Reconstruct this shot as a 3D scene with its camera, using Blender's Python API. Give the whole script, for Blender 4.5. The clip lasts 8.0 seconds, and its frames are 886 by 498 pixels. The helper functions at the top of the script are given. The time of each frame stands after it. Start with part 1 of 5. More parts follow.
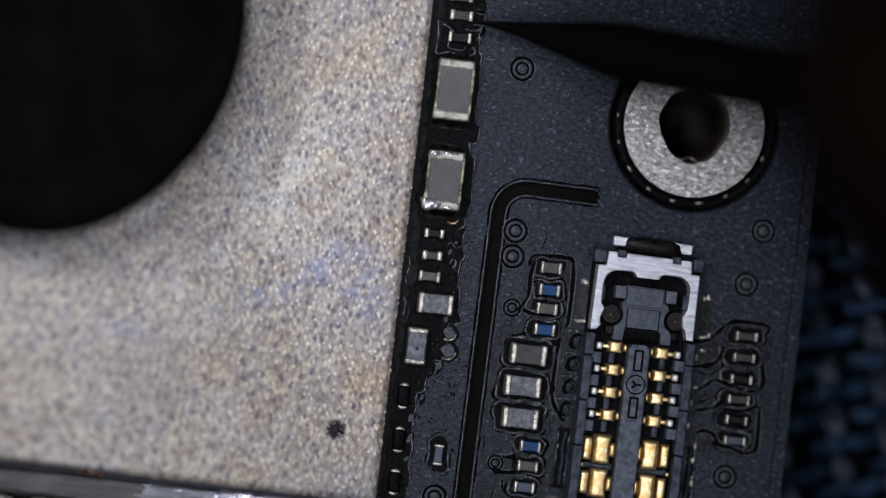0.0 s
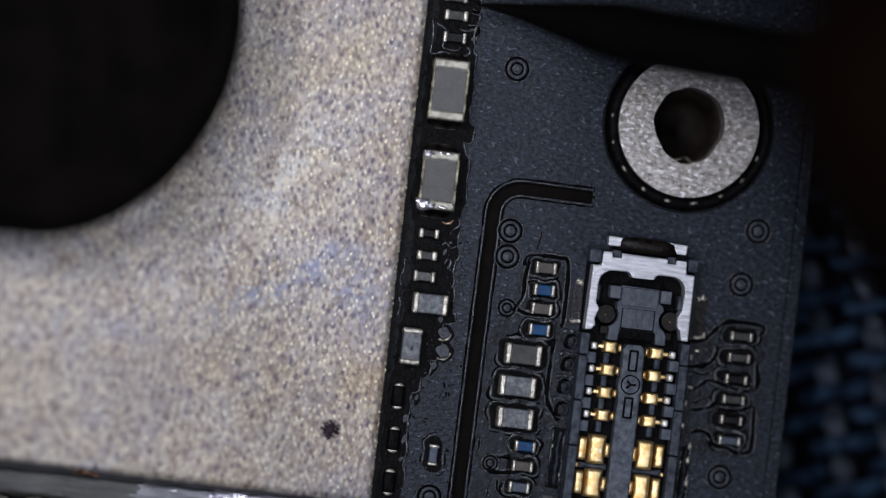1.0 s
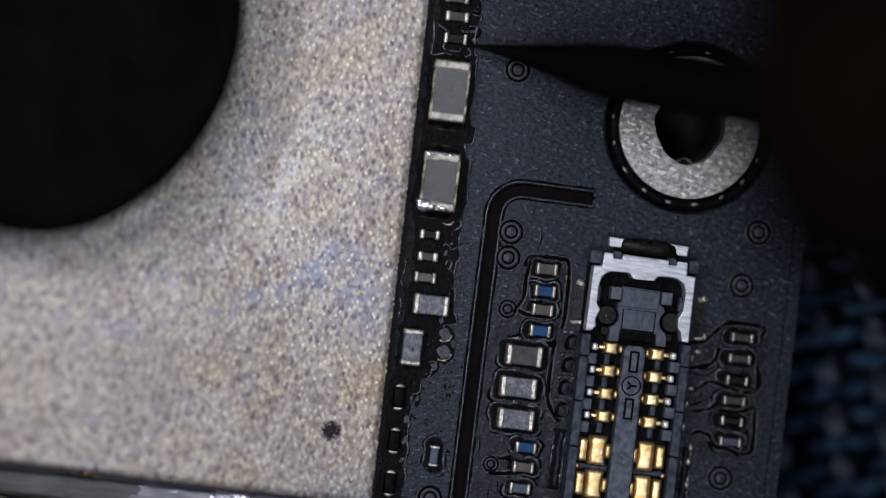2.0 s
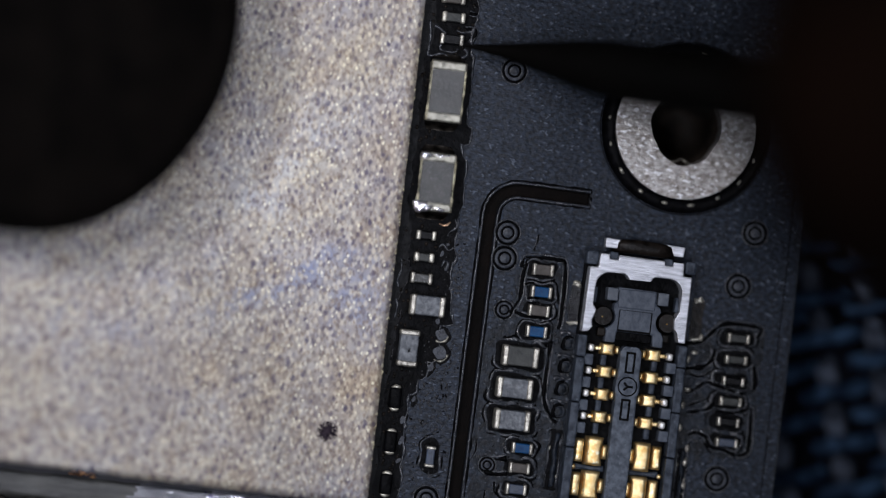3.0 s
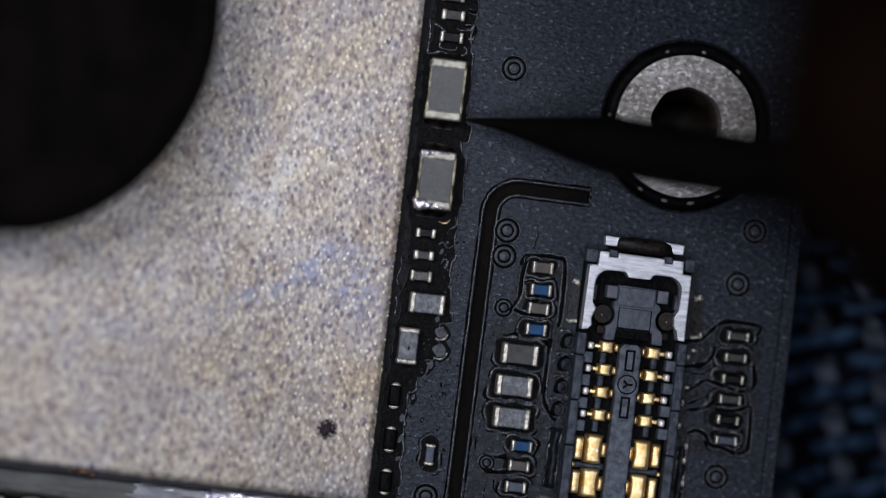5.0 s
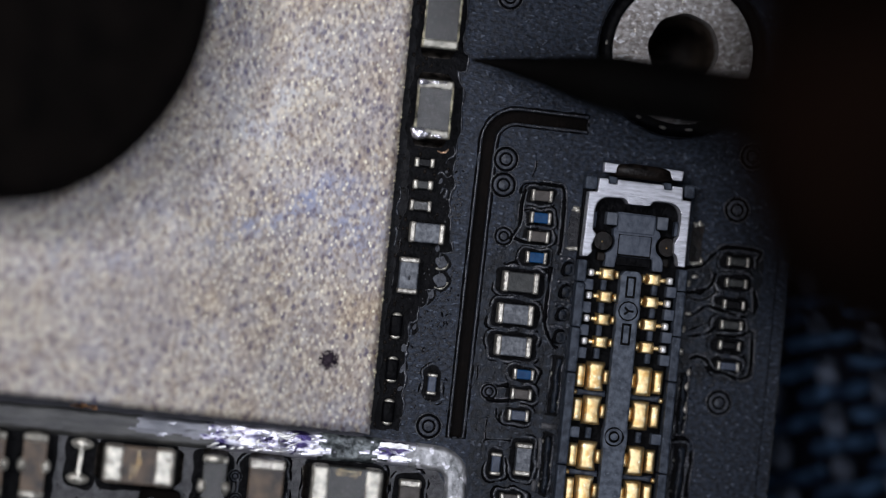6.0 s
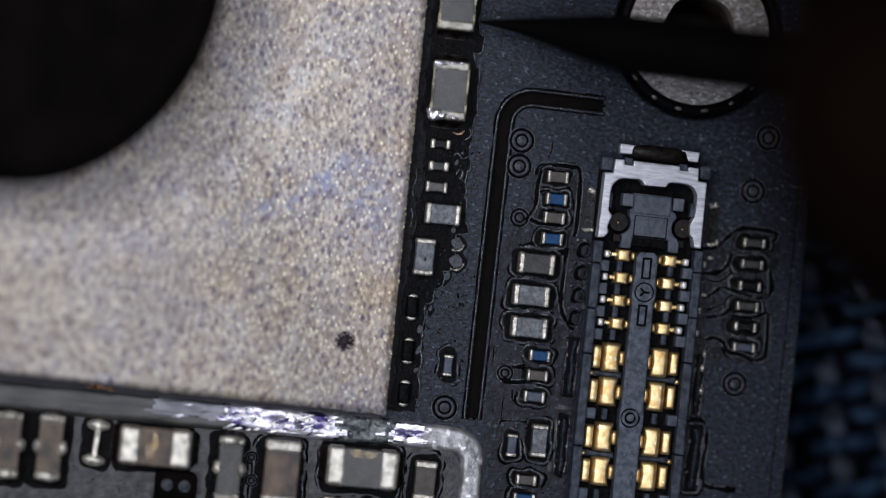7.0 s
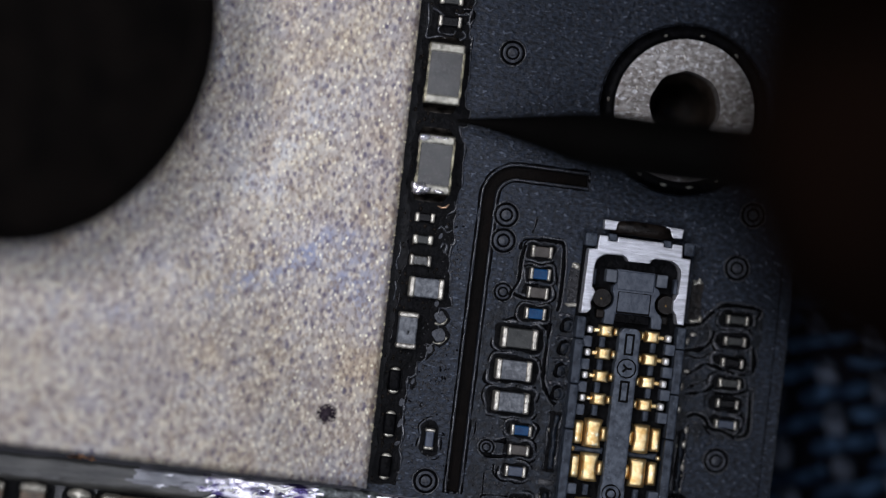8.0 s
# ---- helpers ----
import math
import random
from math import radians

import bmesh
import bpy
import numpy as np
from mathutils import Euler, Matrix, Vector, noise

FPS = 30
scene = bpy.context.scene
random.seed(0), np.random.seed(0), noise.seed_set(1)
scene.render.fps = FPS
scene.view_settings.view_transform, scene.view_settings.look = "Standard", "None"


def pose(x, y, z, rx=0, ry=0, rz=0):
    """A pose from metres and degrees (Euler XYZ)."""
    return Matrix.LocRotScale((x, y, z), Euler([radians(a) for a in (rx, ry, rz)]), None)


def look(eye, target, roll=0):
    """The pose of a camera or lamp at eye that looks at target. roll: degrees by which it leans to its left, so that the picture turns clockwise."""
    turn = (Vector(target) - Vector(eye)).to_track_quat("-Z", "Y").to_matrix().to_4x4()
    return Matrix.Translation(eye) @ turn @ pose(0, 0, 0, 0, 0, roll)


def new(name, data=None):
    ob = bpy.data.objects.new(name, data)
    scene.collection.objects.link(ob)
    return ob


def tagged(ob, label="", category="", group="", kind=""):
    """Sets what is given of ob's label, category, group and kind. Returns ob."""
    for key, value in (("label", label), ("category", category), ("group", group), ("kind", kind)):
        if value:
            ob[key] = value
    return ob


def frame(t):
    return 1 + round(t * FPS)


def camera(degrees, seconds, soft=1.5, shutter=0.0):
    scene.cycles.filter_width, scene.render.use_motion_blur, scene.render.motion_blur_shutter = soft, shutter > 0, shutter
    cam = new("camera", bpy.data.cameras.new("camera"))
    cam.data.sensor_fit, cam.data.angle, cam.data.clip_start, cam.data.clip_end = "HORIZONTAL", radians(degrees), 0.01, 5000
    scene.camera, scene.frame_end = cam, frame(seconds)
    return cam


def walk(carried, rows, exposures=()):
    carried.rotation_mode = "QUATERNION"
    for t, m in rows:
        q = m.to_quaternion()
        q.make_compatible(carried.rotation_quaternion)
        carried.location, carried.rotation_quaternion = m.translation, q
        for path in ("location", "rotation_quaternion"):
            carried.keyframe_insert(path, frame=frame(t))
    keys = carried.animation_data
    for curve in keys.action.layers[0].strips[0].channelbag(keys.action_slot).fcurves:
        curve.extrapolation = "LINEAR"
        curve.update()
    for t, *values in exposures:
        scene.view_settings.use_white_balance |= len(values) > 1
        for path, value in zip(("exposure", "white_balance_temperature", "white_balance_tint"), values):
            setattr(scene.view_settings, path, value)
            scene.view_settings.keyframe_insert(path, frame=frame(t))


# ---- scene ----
# A phone-repair bench under a stereo microscope: plan in millimetres, world in metres.
U = 0.001          # one millimetre
TOP = 3.2          # height of the board's upper face over the cloth, mm
cam = camera(13.98, 8.0, soft=1.2, shutter=0.5)
cam.data.dof.use_dof = True
cam.data.dof.focus_distance = 99.5 * U
cam.data.dof.aperture_fstop = 15.0
walk(cam, [(0.0, pose(0, 0, (TOP + 100) * U)), (8.0, pose(0, 0, (TOP + 100) * U))])

# ---------------- light ----------------
world = bpy.data.worlds.new("dim_room")
world.use_nodes = True
world.node_tree.nodes["Background"].inputs[0].default_value = (0.55, 0.62, 0.8, 1)
world.node_tree.nodes["Background"].inputs[1].default_value = 0.02
scene.world = world


def lamp(name, eye, target, size, watts, colour, spread=180):
    data = bpy.data.lights.new(name, "AREA")
    data.shape, data.size, data.energy, data.color = "DISK", size * U, watts, colour
    data.spread = radians(spread)
    ob = new(name, data)
    ob.matrix_world = look(Vector(eye) * U, Vector(target) * U)
    return ob


# gooseneck bench lamp, and the segments of the ring lamp round the objective
lamp("bench_lamp", (-36, 26, 94), (-4.6, 5.0, 4), 14, 0.0013, (0.985, 0.95, 0.98), 36)
for k in range(6):
    a = radians(60 * k + 30)
    lamp("ring_lamp", (30 * math.cos(a), 30 * math.sin(a), 108), (-4, 2, 5), 10, 0.00093, (0.86, 0.895, 1.025), 50)


# ---------------- materials ----------------
def mat(name, dark, light, scale=4.0, rough=0.5, metal=0.0, bump=0.0, fine=20.0, stretch=(1, 1, 1), lo=0.35, hi=0.65,
        rough_var=0.12, spec=0.5, spark=None):
    """Two colours in cloudy patches and a fine grain; scale and fine are features per millimetre."""
    m = bpy.data.materials.new(name)
    m.use_nodes = True
    nt = m.node_tree
    n, l = nt.nodes, nt.links
    bsdf = n["Principled BSDF"]
    tex = n.new("ShaderNodeTexCoord")
    info = n.new("ShaderNodeObjectInfo")
    mul = n.new("ShaderNodeMath")
    mul.operation = "MULTIPLY"
    mul.inputs[1].default_value = 37.0
    l.new(info.outputs["Random"], mul.inputs[0])
    mp = n.new("ShaderNodeMapping")
    mp.inputs["Scale"].default_value = [1000 * s for s in stretch]
    l.new(tex.outputs["Object"], mp.inputs["Vector"])
    l.new(mul.outputs[0], mp.inputs["Location"])
    a = n.new("ShaderNodeTexNoise")
    a.inputs["Scale"].default_value, a.inputs["Detail"].default_value = scale, 6
    l.new(mp.outputs[0], a.inputs["Vector"])
    r = n.new("ShaderNodeValToRGB")
    r.color_ramp.elements[0].position, r.color_ramp.elements[1].position = lo, hi
    r.color_ramp.elements[0].color, r.color_ramp.elements[1].color = (*dark, 1), (*light, 1)
    l.new(a.outputs[0], r.inputs[0])
    l.new(r.outputs[0], bsdf.inputs["Base Color"])
    b = n.new("ShaderNodeTexNoise")
    b.inputs["Scale"].default_value, b.inputs["Detail"].default_value = fine, 3
    l.new(mp.outputs[0], b.inputs["Vector"])
    rr = n.new("ShaderNodeMapRange")
    rr.inputs["To Min"].default_value, rr.inputs["To Max"].default_value = rough - rough_var, rough + rough_var
    l.new(b.outputs[0], rr.inputs["Value"])
    l.new(rr.outputs[0], bsdf.inputs["Roughness"])
    bsdf.inputs["Metallic"].default_value = metal
    bsdf.inputs["Specular IOR Level"].default_value = spec
    if spark:
        colour, size, cut = spark
        t = n.new("ShaderNodeTexNoise")
        t.inputs["Scale"].default_value, t.inputs["Detail"].default_value = size, 2
        l.new(mp.outputs[0], t.inputs["Vector"])
        sr = n.new("ShaderNodeMapRange")
        sr.inputs["From Min"].default_value, sr.inputs["From Max"].default_value = cut, cut + 0.07
        l.new(t.outputs[0], sr.inputs["Value"])
        mx = n.new("ShaderNodeMix")
        mx.data_type = "RGBA"
        l.new(sr.outputs[0], mx.inputs[0])
        l.new(r.outputs[0], mx.inputs[6])
        mx.inputs[7].default_value = (*colour, 1)
        l.new(mx.outputs[2], bsdf.inputs["Base Color"])
    if bump:
        bp = n.new("ShaderNodeBump")
        bp.inputs["Strength"].default_value, bp.inputs["Distance"].default_value = bump, 0.03 * U
        l.new(b.outputs[0], bp.inputs["Height"])
        l.new(bp.outputs[0], bsdf.inputs["Normal"])
    return m


def mat_plate():
    """Bead-blasted grey metal: cloudy tint, dark pits, warm bright grains, faint rub marks, shade painted at one
    corner.
    """
    m = mat("blasted_metal", (0.338, 0.311, 0.294), (0.422, 0.392, 0.358), 0.7, 0.55, 0.3, 0.6, 9.0, rough_var=0.15)
    n, l = m.node_tree.nodes, m.node_tree.links
    bsdf = n["Principled BSDF"]
    base = bsdf.inputs["Base Color"].links[0].from_socket
    mp = [x for x in n if x.bl_idname == "ShaderNodeMapping"][0]

    def layer(scale, lo, hi, colour, mode, amount, detail=2.0, vec=None):
        t = n.new("ShaderNodeTexNoise")
        t.inputs["Scale"].default_value, t.inputs["Detail"].default_value = scale, detail
        l.new(vec or mp.outputs[0], t.inputs["Vector"])
        r = n.new("ShaderNodeMapRange")
        r.inputs["From Min"].default_value, r.inputs["From Max"].default_value = lo, hi
        r.inputs["To Max"].default_value = amount
        l.new(t.outputs[0], r.inputs["Value"])
        mx = n.new("ShaderNodeMix")
        mx.data_type, mx.blend_type = "RGBA", mode
        l.new(r.outputs[0], mx.inputs[0])
        nonlocal base
        l.new(base, mx.inputs[6])
        mx.inputs[7].default_value = (*colour, 1)
        base = mx.outputs[2]

    st = n.new("ShaderNodeMapping")
    st.inputs["Scale"].default_value = (2.2, 0.25, 1)
    st.inputs["Rotation"].default_value = (0, 0, radians(-14))
    l.new(mp.outputs[0], st.inputs["Vector"])
    sh = n.new("ShaderNodeMapping")
    sh.inputs["Location"].default_value = (31, 17, 5)
    l.new(mp.outputs[0], sh.inputs["Vector"])
    layer(0.33, 0.55, 0.68, (0.29, 0.305, 0.37), "MIX", 0.6, 4.0)
    layer(1.1, 0.54, 0.78, (0.50, 0.47, 0.44), "MIX", 0.5, 3.0, st.outputs[0])

    def mark(x, y, w, h, turn, colour, amount, grain):
        """A rub mark, bluish temper stain or painted shade with a ragged oval shape."""
        nonlocal base
        tc = n.new("ShaderNodeTexCoord")
        mm = n.new("ShaderNodeMapping")
        mm.vector_type = "TEXTURE"
        mm.inputs["Location"].default_value = (x * U, y * U, (TOP + 0.45) * U)
        mm.inputs["Rotation"].default_value = (0, 0, radians(turn))
        mm.inputs["Scale"].default_value = (w * U, h * U, U)
        l.new(tc.outputs["Object"], mm.inputs["Vector"])
        g = n.new("ShaderNodeTexGradient")
        g.gradient_type = "SPHERICAL"
        l.new(mm.outputs[0], g.inputs["Vector"])
        t = n.new("ShaderNodeTexNoise")
        t.inputs["Scale"].default_value, t.inputs["Detail"].default_value = grain, 5
        l.new(mp.outputs[0], t.inputs["Vector"])
        r = n.new("ShaderNodeMapRange")
        r.inputs["From Min"].default_value, r.inputs["From Max"].default_value = 0.42, 0.62
        l.new(t.outputs[0], r.inputs["Value"])
        k = n.new("ShaderNodeMath")
        k.operation = "MULTIPLY"
        l.new(r.outputs[0], k.inputs[0])
        l.new(g.outputs["Fac"], k.inputs[1])
        k2 = n.new("ShaderNodeMath")
        k2.operation, k2.use_clamp = "MULTIPLY", True
        l.new(k.outputs[0], k2.inputs[0])
        k2.inputs[1].default_value = amount
        mx = n.new("ShaderNodeMix")
        mx.data_type = "RGBA"
        l.new(k2.outputs[0], mx.inputs[0])
        l.new(base, mx.inputs[6])
        mx.inputs[7].default_value = (*colour, 1)
        base = mx.outputs[2]

    blue = (0.22, 0.24, 0.34)
    mark(-3.6, -1.0, 3.9, 0.9, 33, (0.26, 0.28, 0.37), 1.1, 2.2)
    mark(-1.9, -1.1, 1.1, 1.7, -15, blue, 0.55, 5.0)
    mark(-9.5, -1.2, 1.9, 1.3, 20, (0.27, 0.275, 0.33), 1.1, 1.6)
    mark(-3.2, -1.4, 2.6, 0.35, 40, (0.20, 0.19, 0.22), 1.1, 6.0)
    mark(-9.6, -3.4, 2.6, 1.6, 10, (0.33, 0.345, 0.415), 2.0, 0.9)
    mark(-9.1, -2.6, 0.35, 1.6, -8, (0.56, 0.53, 0.51), 1.2, 1.2)
    mark(-7.2, -3.4, 0.4, 2.2, -12, (0.56, 0.53, 0.51), 1.0, 1.2)
    mark(-4.1, 2.75, 0.25, 0.8, -28, (0.60, 0.57, 0.54), 1.3, 2.0)
    mark(-5.5, -1.2, 3.5, 1.4, 25, (0.46, 0.44, 0.43), 0.9, 0.8)
    mark(-5.5, -5.2, 6.5, 2.8, 0, (0.335, 0.29, 0.255), 1.6, 1.1)
    mark(-1.5, 1.4, 1.3, 3.8, 0, (0.32, 0.262, 0.215), 2.0, 1.4)
    mark(-1.4, -4.6, 1.3, 2.4, 0, (0.35, 0.285, 0.22), 2.0, 1.2)
    mark(-4.4, 1.6, 1.3, 4.2, -28, (0.50, 0.50, 0.505), 1.3, 1.1)
    mark(-6.4, -1.6, 3.0, 1.0, 32, (0.49, 0.48, 0.475), 1.2, 1.3)
    mark(-5.0, -3.4, 2.6, 1.1, 30, (0.34, 0.295, 0.255), 1.6, 1.0)
    # brown-violet tint that also paints in the far lower corner's shade
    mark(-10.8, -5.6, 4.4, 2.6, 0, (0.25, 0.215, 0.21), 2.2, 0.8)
    mark(-10.1, -4.2, 1.7, 0.8, 20, (0.24, 0.265, 0.36), 1.6, 1.4)
    mark(-4.3, -1.4, 3.2, 0.55, 32, (0.24, 0.265, 0.37), 1.45, 2.6)
    mark(-2.6, -2.2, 0.7, 1.2, -30, (0.23, 0.25, 0.36), 1.5, 3.0)
    mark(-2.0, -1.6, 1.1, 1.5, 0, (0.24, 0.26, 0.36), 1.2, 2.0)

    gr = n.new("ShaderNodeMapping")
    gr.inputs["Scale"].default_value = (1.25, 0.8, 1)
    gr.inputs["Rotation"].default_value = (0, 0, radians(-38))
    l.new(sh.outputs[0], gr.inputs["Vector"])
    layer(0.9, 0.50, 0.70, (0.47, 0.405, 0.335), "MIX", 0.55, 4.0, gr.outputs[0])
    layer(1.3, 0.52, 0.72, (0.27, 0.245, 0.255), "MIX", 0.45, 4.0)
    layer(4.2, 0.50, 0.66, (0.20, 0.165, 0.150), "MIX", 0.75, 4.0, gr.outputs[0])
    layer(7.5, 0.55, 0.66, (0.085, 0.066, 0.080), "MIX", 0.60, 3.0, gr.outputs[0])

    def grains(scale, radius, share, colour, amount, shift):
        """Roundish grains or pits: a share of the cells of an uneven net, each a dot of its own size."""
        nonlocal base
        warp = n.new("ShaderNodeTexNoise")
        warp.inputs["Scale"].default_value, warp.inputs["Detail"].default_value = scale * 2.2, 2
        l.new(gr.outputs[0], warp.inputs["Vector"])
        mv = n.new("ShaderNodeVectorMath")
        mv.operation = "MULTIPLY_ADD"
        mv.inputs[1].default_value = [0.45 / scale] * 3
        l.new(warp.outputs["Color"], mv.inputs[0])
        l.new(gr.outputs[0], mv.inputs[2])
        off = n.new("ShaderNodeVectorMath")
        off.operation = "ADD"
        off.inputs[1].default_value = (shift, shift * 0.7, 0.3)
        l.new(mv.outputs[0], off.inputs[0])
        v = n.new("ShaderNodeTexVoronoi")
        v.voronoi_dimensions = "2D"
        v.inputs["Scale"].default_value = scale
        l.new(off.outputs[0], v.inputs["Vector"])
        sep = n.new("ShaderNodeSeparateColor")
        l.new(v.outputs["Color"], sep.inputs[0])
        dot = n.new("ShaderNodeMapRange")
        dot.inputs["From Min"].default_value, dot.inputs["From Max"].default_value = radius, radius * 0.45
        l.new(v.outputs["Distance"], dot.inputs["Value"])
        pick = n.new("ShaderNodeMapRange")
        pick.inputs["From Min"].default_value, pick.inputs["From Max"].default_value = 1 - share, 1 - share + 0.25
        pick.inputs["To Max"].default_value = amount
        l.new(sep.outputs[0], pick.inputs["Value"])
        k = n.new("ShaderNodeMath")
        k.operation, k.use_clamp = "MULTIPLY", True
        l.new(dot.outputs[0], k.inputs[0])
        l.new(pick.outputs[0], k.inputs[1])
        mx = n.new("ShaderNodeMix")
        mx.data_type = "RGBA"
        l.new(k.outputs[0], mx.inputs[0])
        l.new(base, mx.inputs[6])
        mx.inputs[7].default_value = (*colour, 1)
        base = mx.outputs[2]

    grains(5.6, 0.50, 0.75, (0.69, 0.62, 0.50), 0.56, 3.0)
    grains(7.5, 0.46, 0.60, (0.20, 0.145, 0.11), 0.62, 9.0)
    grains(4.6, 0.40, 0.38, (0.085, 0.066, 0.110), 0.78, 21.0)
    grains(2.6, 0.26, 0.30, (0.070, 0.060, 0.110), 0.75, 33.0)
    grains(6.5, 0.30, 0.30, (0.92, 0.88, 0.70), 0.80, 47.0)
    # the same corner dimmed again: shade put into the colour over the grains
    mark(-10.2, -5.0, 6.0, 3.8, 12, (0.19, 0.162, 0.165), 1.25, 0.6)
    mark(-9.9, -1.2, 1.2, 0.9, 70, (0.46, 0.44, 0.45), 0.7, 1.2)
    layer(0.55, 0.46, 0.66, (0.58, 0.53, 0.40), "SOFT_LIGHT", 0.45, 4.0, sh.outputs[0])
    layer(0.8, 0.52, 0.70, (0.36, 0.40, 0.54), "SOFT_LIGHT", 0.60, 4.0)
    layer(0.9, 0.50, 0.72, (0.24, 0.22, 0.22), "SOFT_LIGHT", 0.50, 5.0, gr.outputs[0])
    l.new(base, bsdf.inputs["Base Color"])
    return m


MASK = mat("solder_mask_black", (0.0036, 0.0058, 0.0108), (0.0300, 0.0425, 0.0680), 8.0, 0.46, 0, 1.0, 9, stretch=(0.8, 1.2, 1), lo=0.40, hi=0.80, rough_var=0.2, spec=0.20, spark=((0.078, 0.094, 0.125), 9.0, 0.63))
MASK_GREY = mat("greyed_solder_mask", (0.014, 0.014, 0.016), (0.060, 0.060, 0.063), 3.0, 0.42, 0, 1.0, 9, lo=0.36, hi=0.70, rough_var=0.2, spec=0.35)
# relief by colour: paler LIP for lit edges, black GROOVE for shaded grooves
LIP = mat("lit_mask_edge", (0.009, 0.010, 0.0135), (0.046, 0.050, 0.060), 6, 0.30, 0, 1.0, 12, spec=0.6)
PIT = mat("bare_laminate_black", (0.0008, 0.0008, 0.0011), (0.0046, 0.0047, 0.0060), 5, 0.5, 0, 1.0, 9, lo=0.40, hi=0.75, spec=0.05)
GROOVE = mat("groove_shade", (0.0006, 0.0006, 0.0009), (0.0018, 0.0018, 0.0024), 5, 0.5, 0, 0.6, 9, spec=0.03)
SLOT = mat("slot_bottom_brown_black", (0.0012, 0.0007, 0.0005), (0.0035, 0.002, 0.0014), 2, 0.6, 0, 0.3, 12, spec=0.05)
SLEEVE = mat("dark_oxidised_steel", (0.012, 0.009, 0.007), (0.034, 0.026, 0.021), 3, 0.55, 0, 0.6, 9, spec=0.12)
FLUX_BROWN = mat("brown_translucent_flux", (0.0025, 0.0018, 0.0015), (0.014, 0.0105, 0.0085), 4, 0.4, 0, 0.7, 8, spec=0.15)
PLASTIC_M = mat("connector_plastic_mid", (0.040, 0.050, 0.068), (0.115, 0.135, 0.168), 5, 0.5, 0, 0.8, 10, spec=0.25, spark=((0.12, 0.14, 0.17), 9.0, 0.64))
PLATE_SHADOW = mat("plate_shadow_grey", (0.0012, 0.0012, 0.0015), (0.0080, 0.0082, 0.0100), 5, 0.5, 0, 1.0, 8, lo=0.38, hi=0.75, spec=0.10)
VIOLET = mat("violet_dark_metal", (0.010, 0.007, 0.030), (0.070, 0.050, 0.150), 4, 0.35, 0.5, 0.8, 8, spec=0.4)
FILM = mat("crinkled_flux_film", (0.0017, 0.0026, 0.0045), (0.0198, 0.0275, 0.0415), 5.0, 0.44, 0, 1.0, 8, lo=0.38, hi=0.80, rough_var=0.2, spec=0.18, spark=((0.070, 0.080, 0.098), 8.0, 0.64))
SOLDER_GLINT = mat("solder_highlight", (0.62, 0.60, 0.66), (0.95, 0.94, 0.98), 5, 0.2, 0.9, 0.8, 6, rough_var=0.1)
COPPERY = mat("coppery_solder", (0.30, 0.17, 0.10), (0.75, 0.50, 0.34), 5, 0.4, 0.7, 0.6, 8)
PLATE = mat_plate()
BOSS = mat("worn_tin_plating", (0.200, 0.172, 0.150), (0.540, 0.522, 0.510), 6.5, 0.38, 0.45, 1.0, 7, stretch=(0.8, 1.2, 1), lo=0.32, hi=0.66, rough_var=0.25, spark=((0.76, 0.76, 0.78), 7.5, 0.58))
SOLDER = mat("bright_solder", (0.19, 0.18, 0.15), (0.66, 0.63, 0.54), 4, 0.40, 0.6, 1.0, 4, lo=0.3, hi=0.62, rough_var=0.22)
RAIL = mat("bright_gouged_solder", (0.030, 0.022, 0.080), (0.74, 0.73, 0.80), 2.6, 0.34, 0.8, 1.0, 7, stretch=(0.55, 1.5, 1), lo=0.38, hi=0.54, rough_var=0.22)
RAIL_SPECK = mat("dark_speckled_solder", (0.022, 0.026, 0.028), (0.17, 0.19, 0.19), 6.0, 0.40, 0.4, 1.0, 9, lo=0.40, hi=0.68, rough_var=0.2)
RAIL_PALE = mat("pale_matt_solder", (0.17, 0.175, 0.175), (0.40, 0.40, 0.405), 2.6, 0.42, 0.45, 1.0, 7, lo=0.36, hi=0.60, rough_var=0.2, spark=((0.75, 0.74, 0.78), 3.0, 0.60))
RAIL_GREY = mat("smooth_grey_solder", (0.075, 0.078, 0.088), (0.20, 0.20, 0.22), 1.8, 0.36, 0.4, 0.8, 6, stretch=(0.4, 1.6, 1), lo=0.38, hi=0.62, spark=((0.7, 0.7, 0.75), 5.0, 0.66))
TIN_D = mat("tarnished_terminal", (0.10, 0.095, 0.08), (0.36, 0.345, 0.29), 6, 0.42, 0.7, 1.0, 6, lo=0.3, hi=0.6, rough_var=0.2)
TIN = mat("tinned_terminal", (0.17, 0.16, 0.14), (0.56, 0.53, 0.46), 8, 0.42, 0.75, 1.0, 7, lo=0.3, hi=0.6, rough_var=0.2)
CERAMIC = mat("ceramic_grey_green", (0.027, 0.027, 0.025), (0.042, 0.0415, 0.038), 3, 0.26, 0, 0.2, 16, rough_var=0.06, spec=0.35)
CERAMIC_D = mat("ceramic_dark_grey", (0.026, 0.028, 0.027), (0.050, 0.052, 0.049), 4, 0.45, 0, 0.5, 14, spec=0.25)
CERAMIC_L = mat("ceramic_pale_grey", (0.055, 0.062, 0.074), (0.200, 0.215, 0.235), 8, 0.42, 0, 1.0, 8, lo=0.42, hi=0.72, spec=0.4)
CERAMIC_T = mat("ceramic_tan", (0.062, 0.055, 0.049), (0.095, 0.084, 0.076), 5, 0.45, 0, 0.4, 14, spec=0.2)
CERAMIC_B = mat("ceramic_brown", (0.046, 0.038, 0.033), (0.150, 0.105, 0.068), 2.2, 0.45, 0, 0.5, 10, spec=0.3)
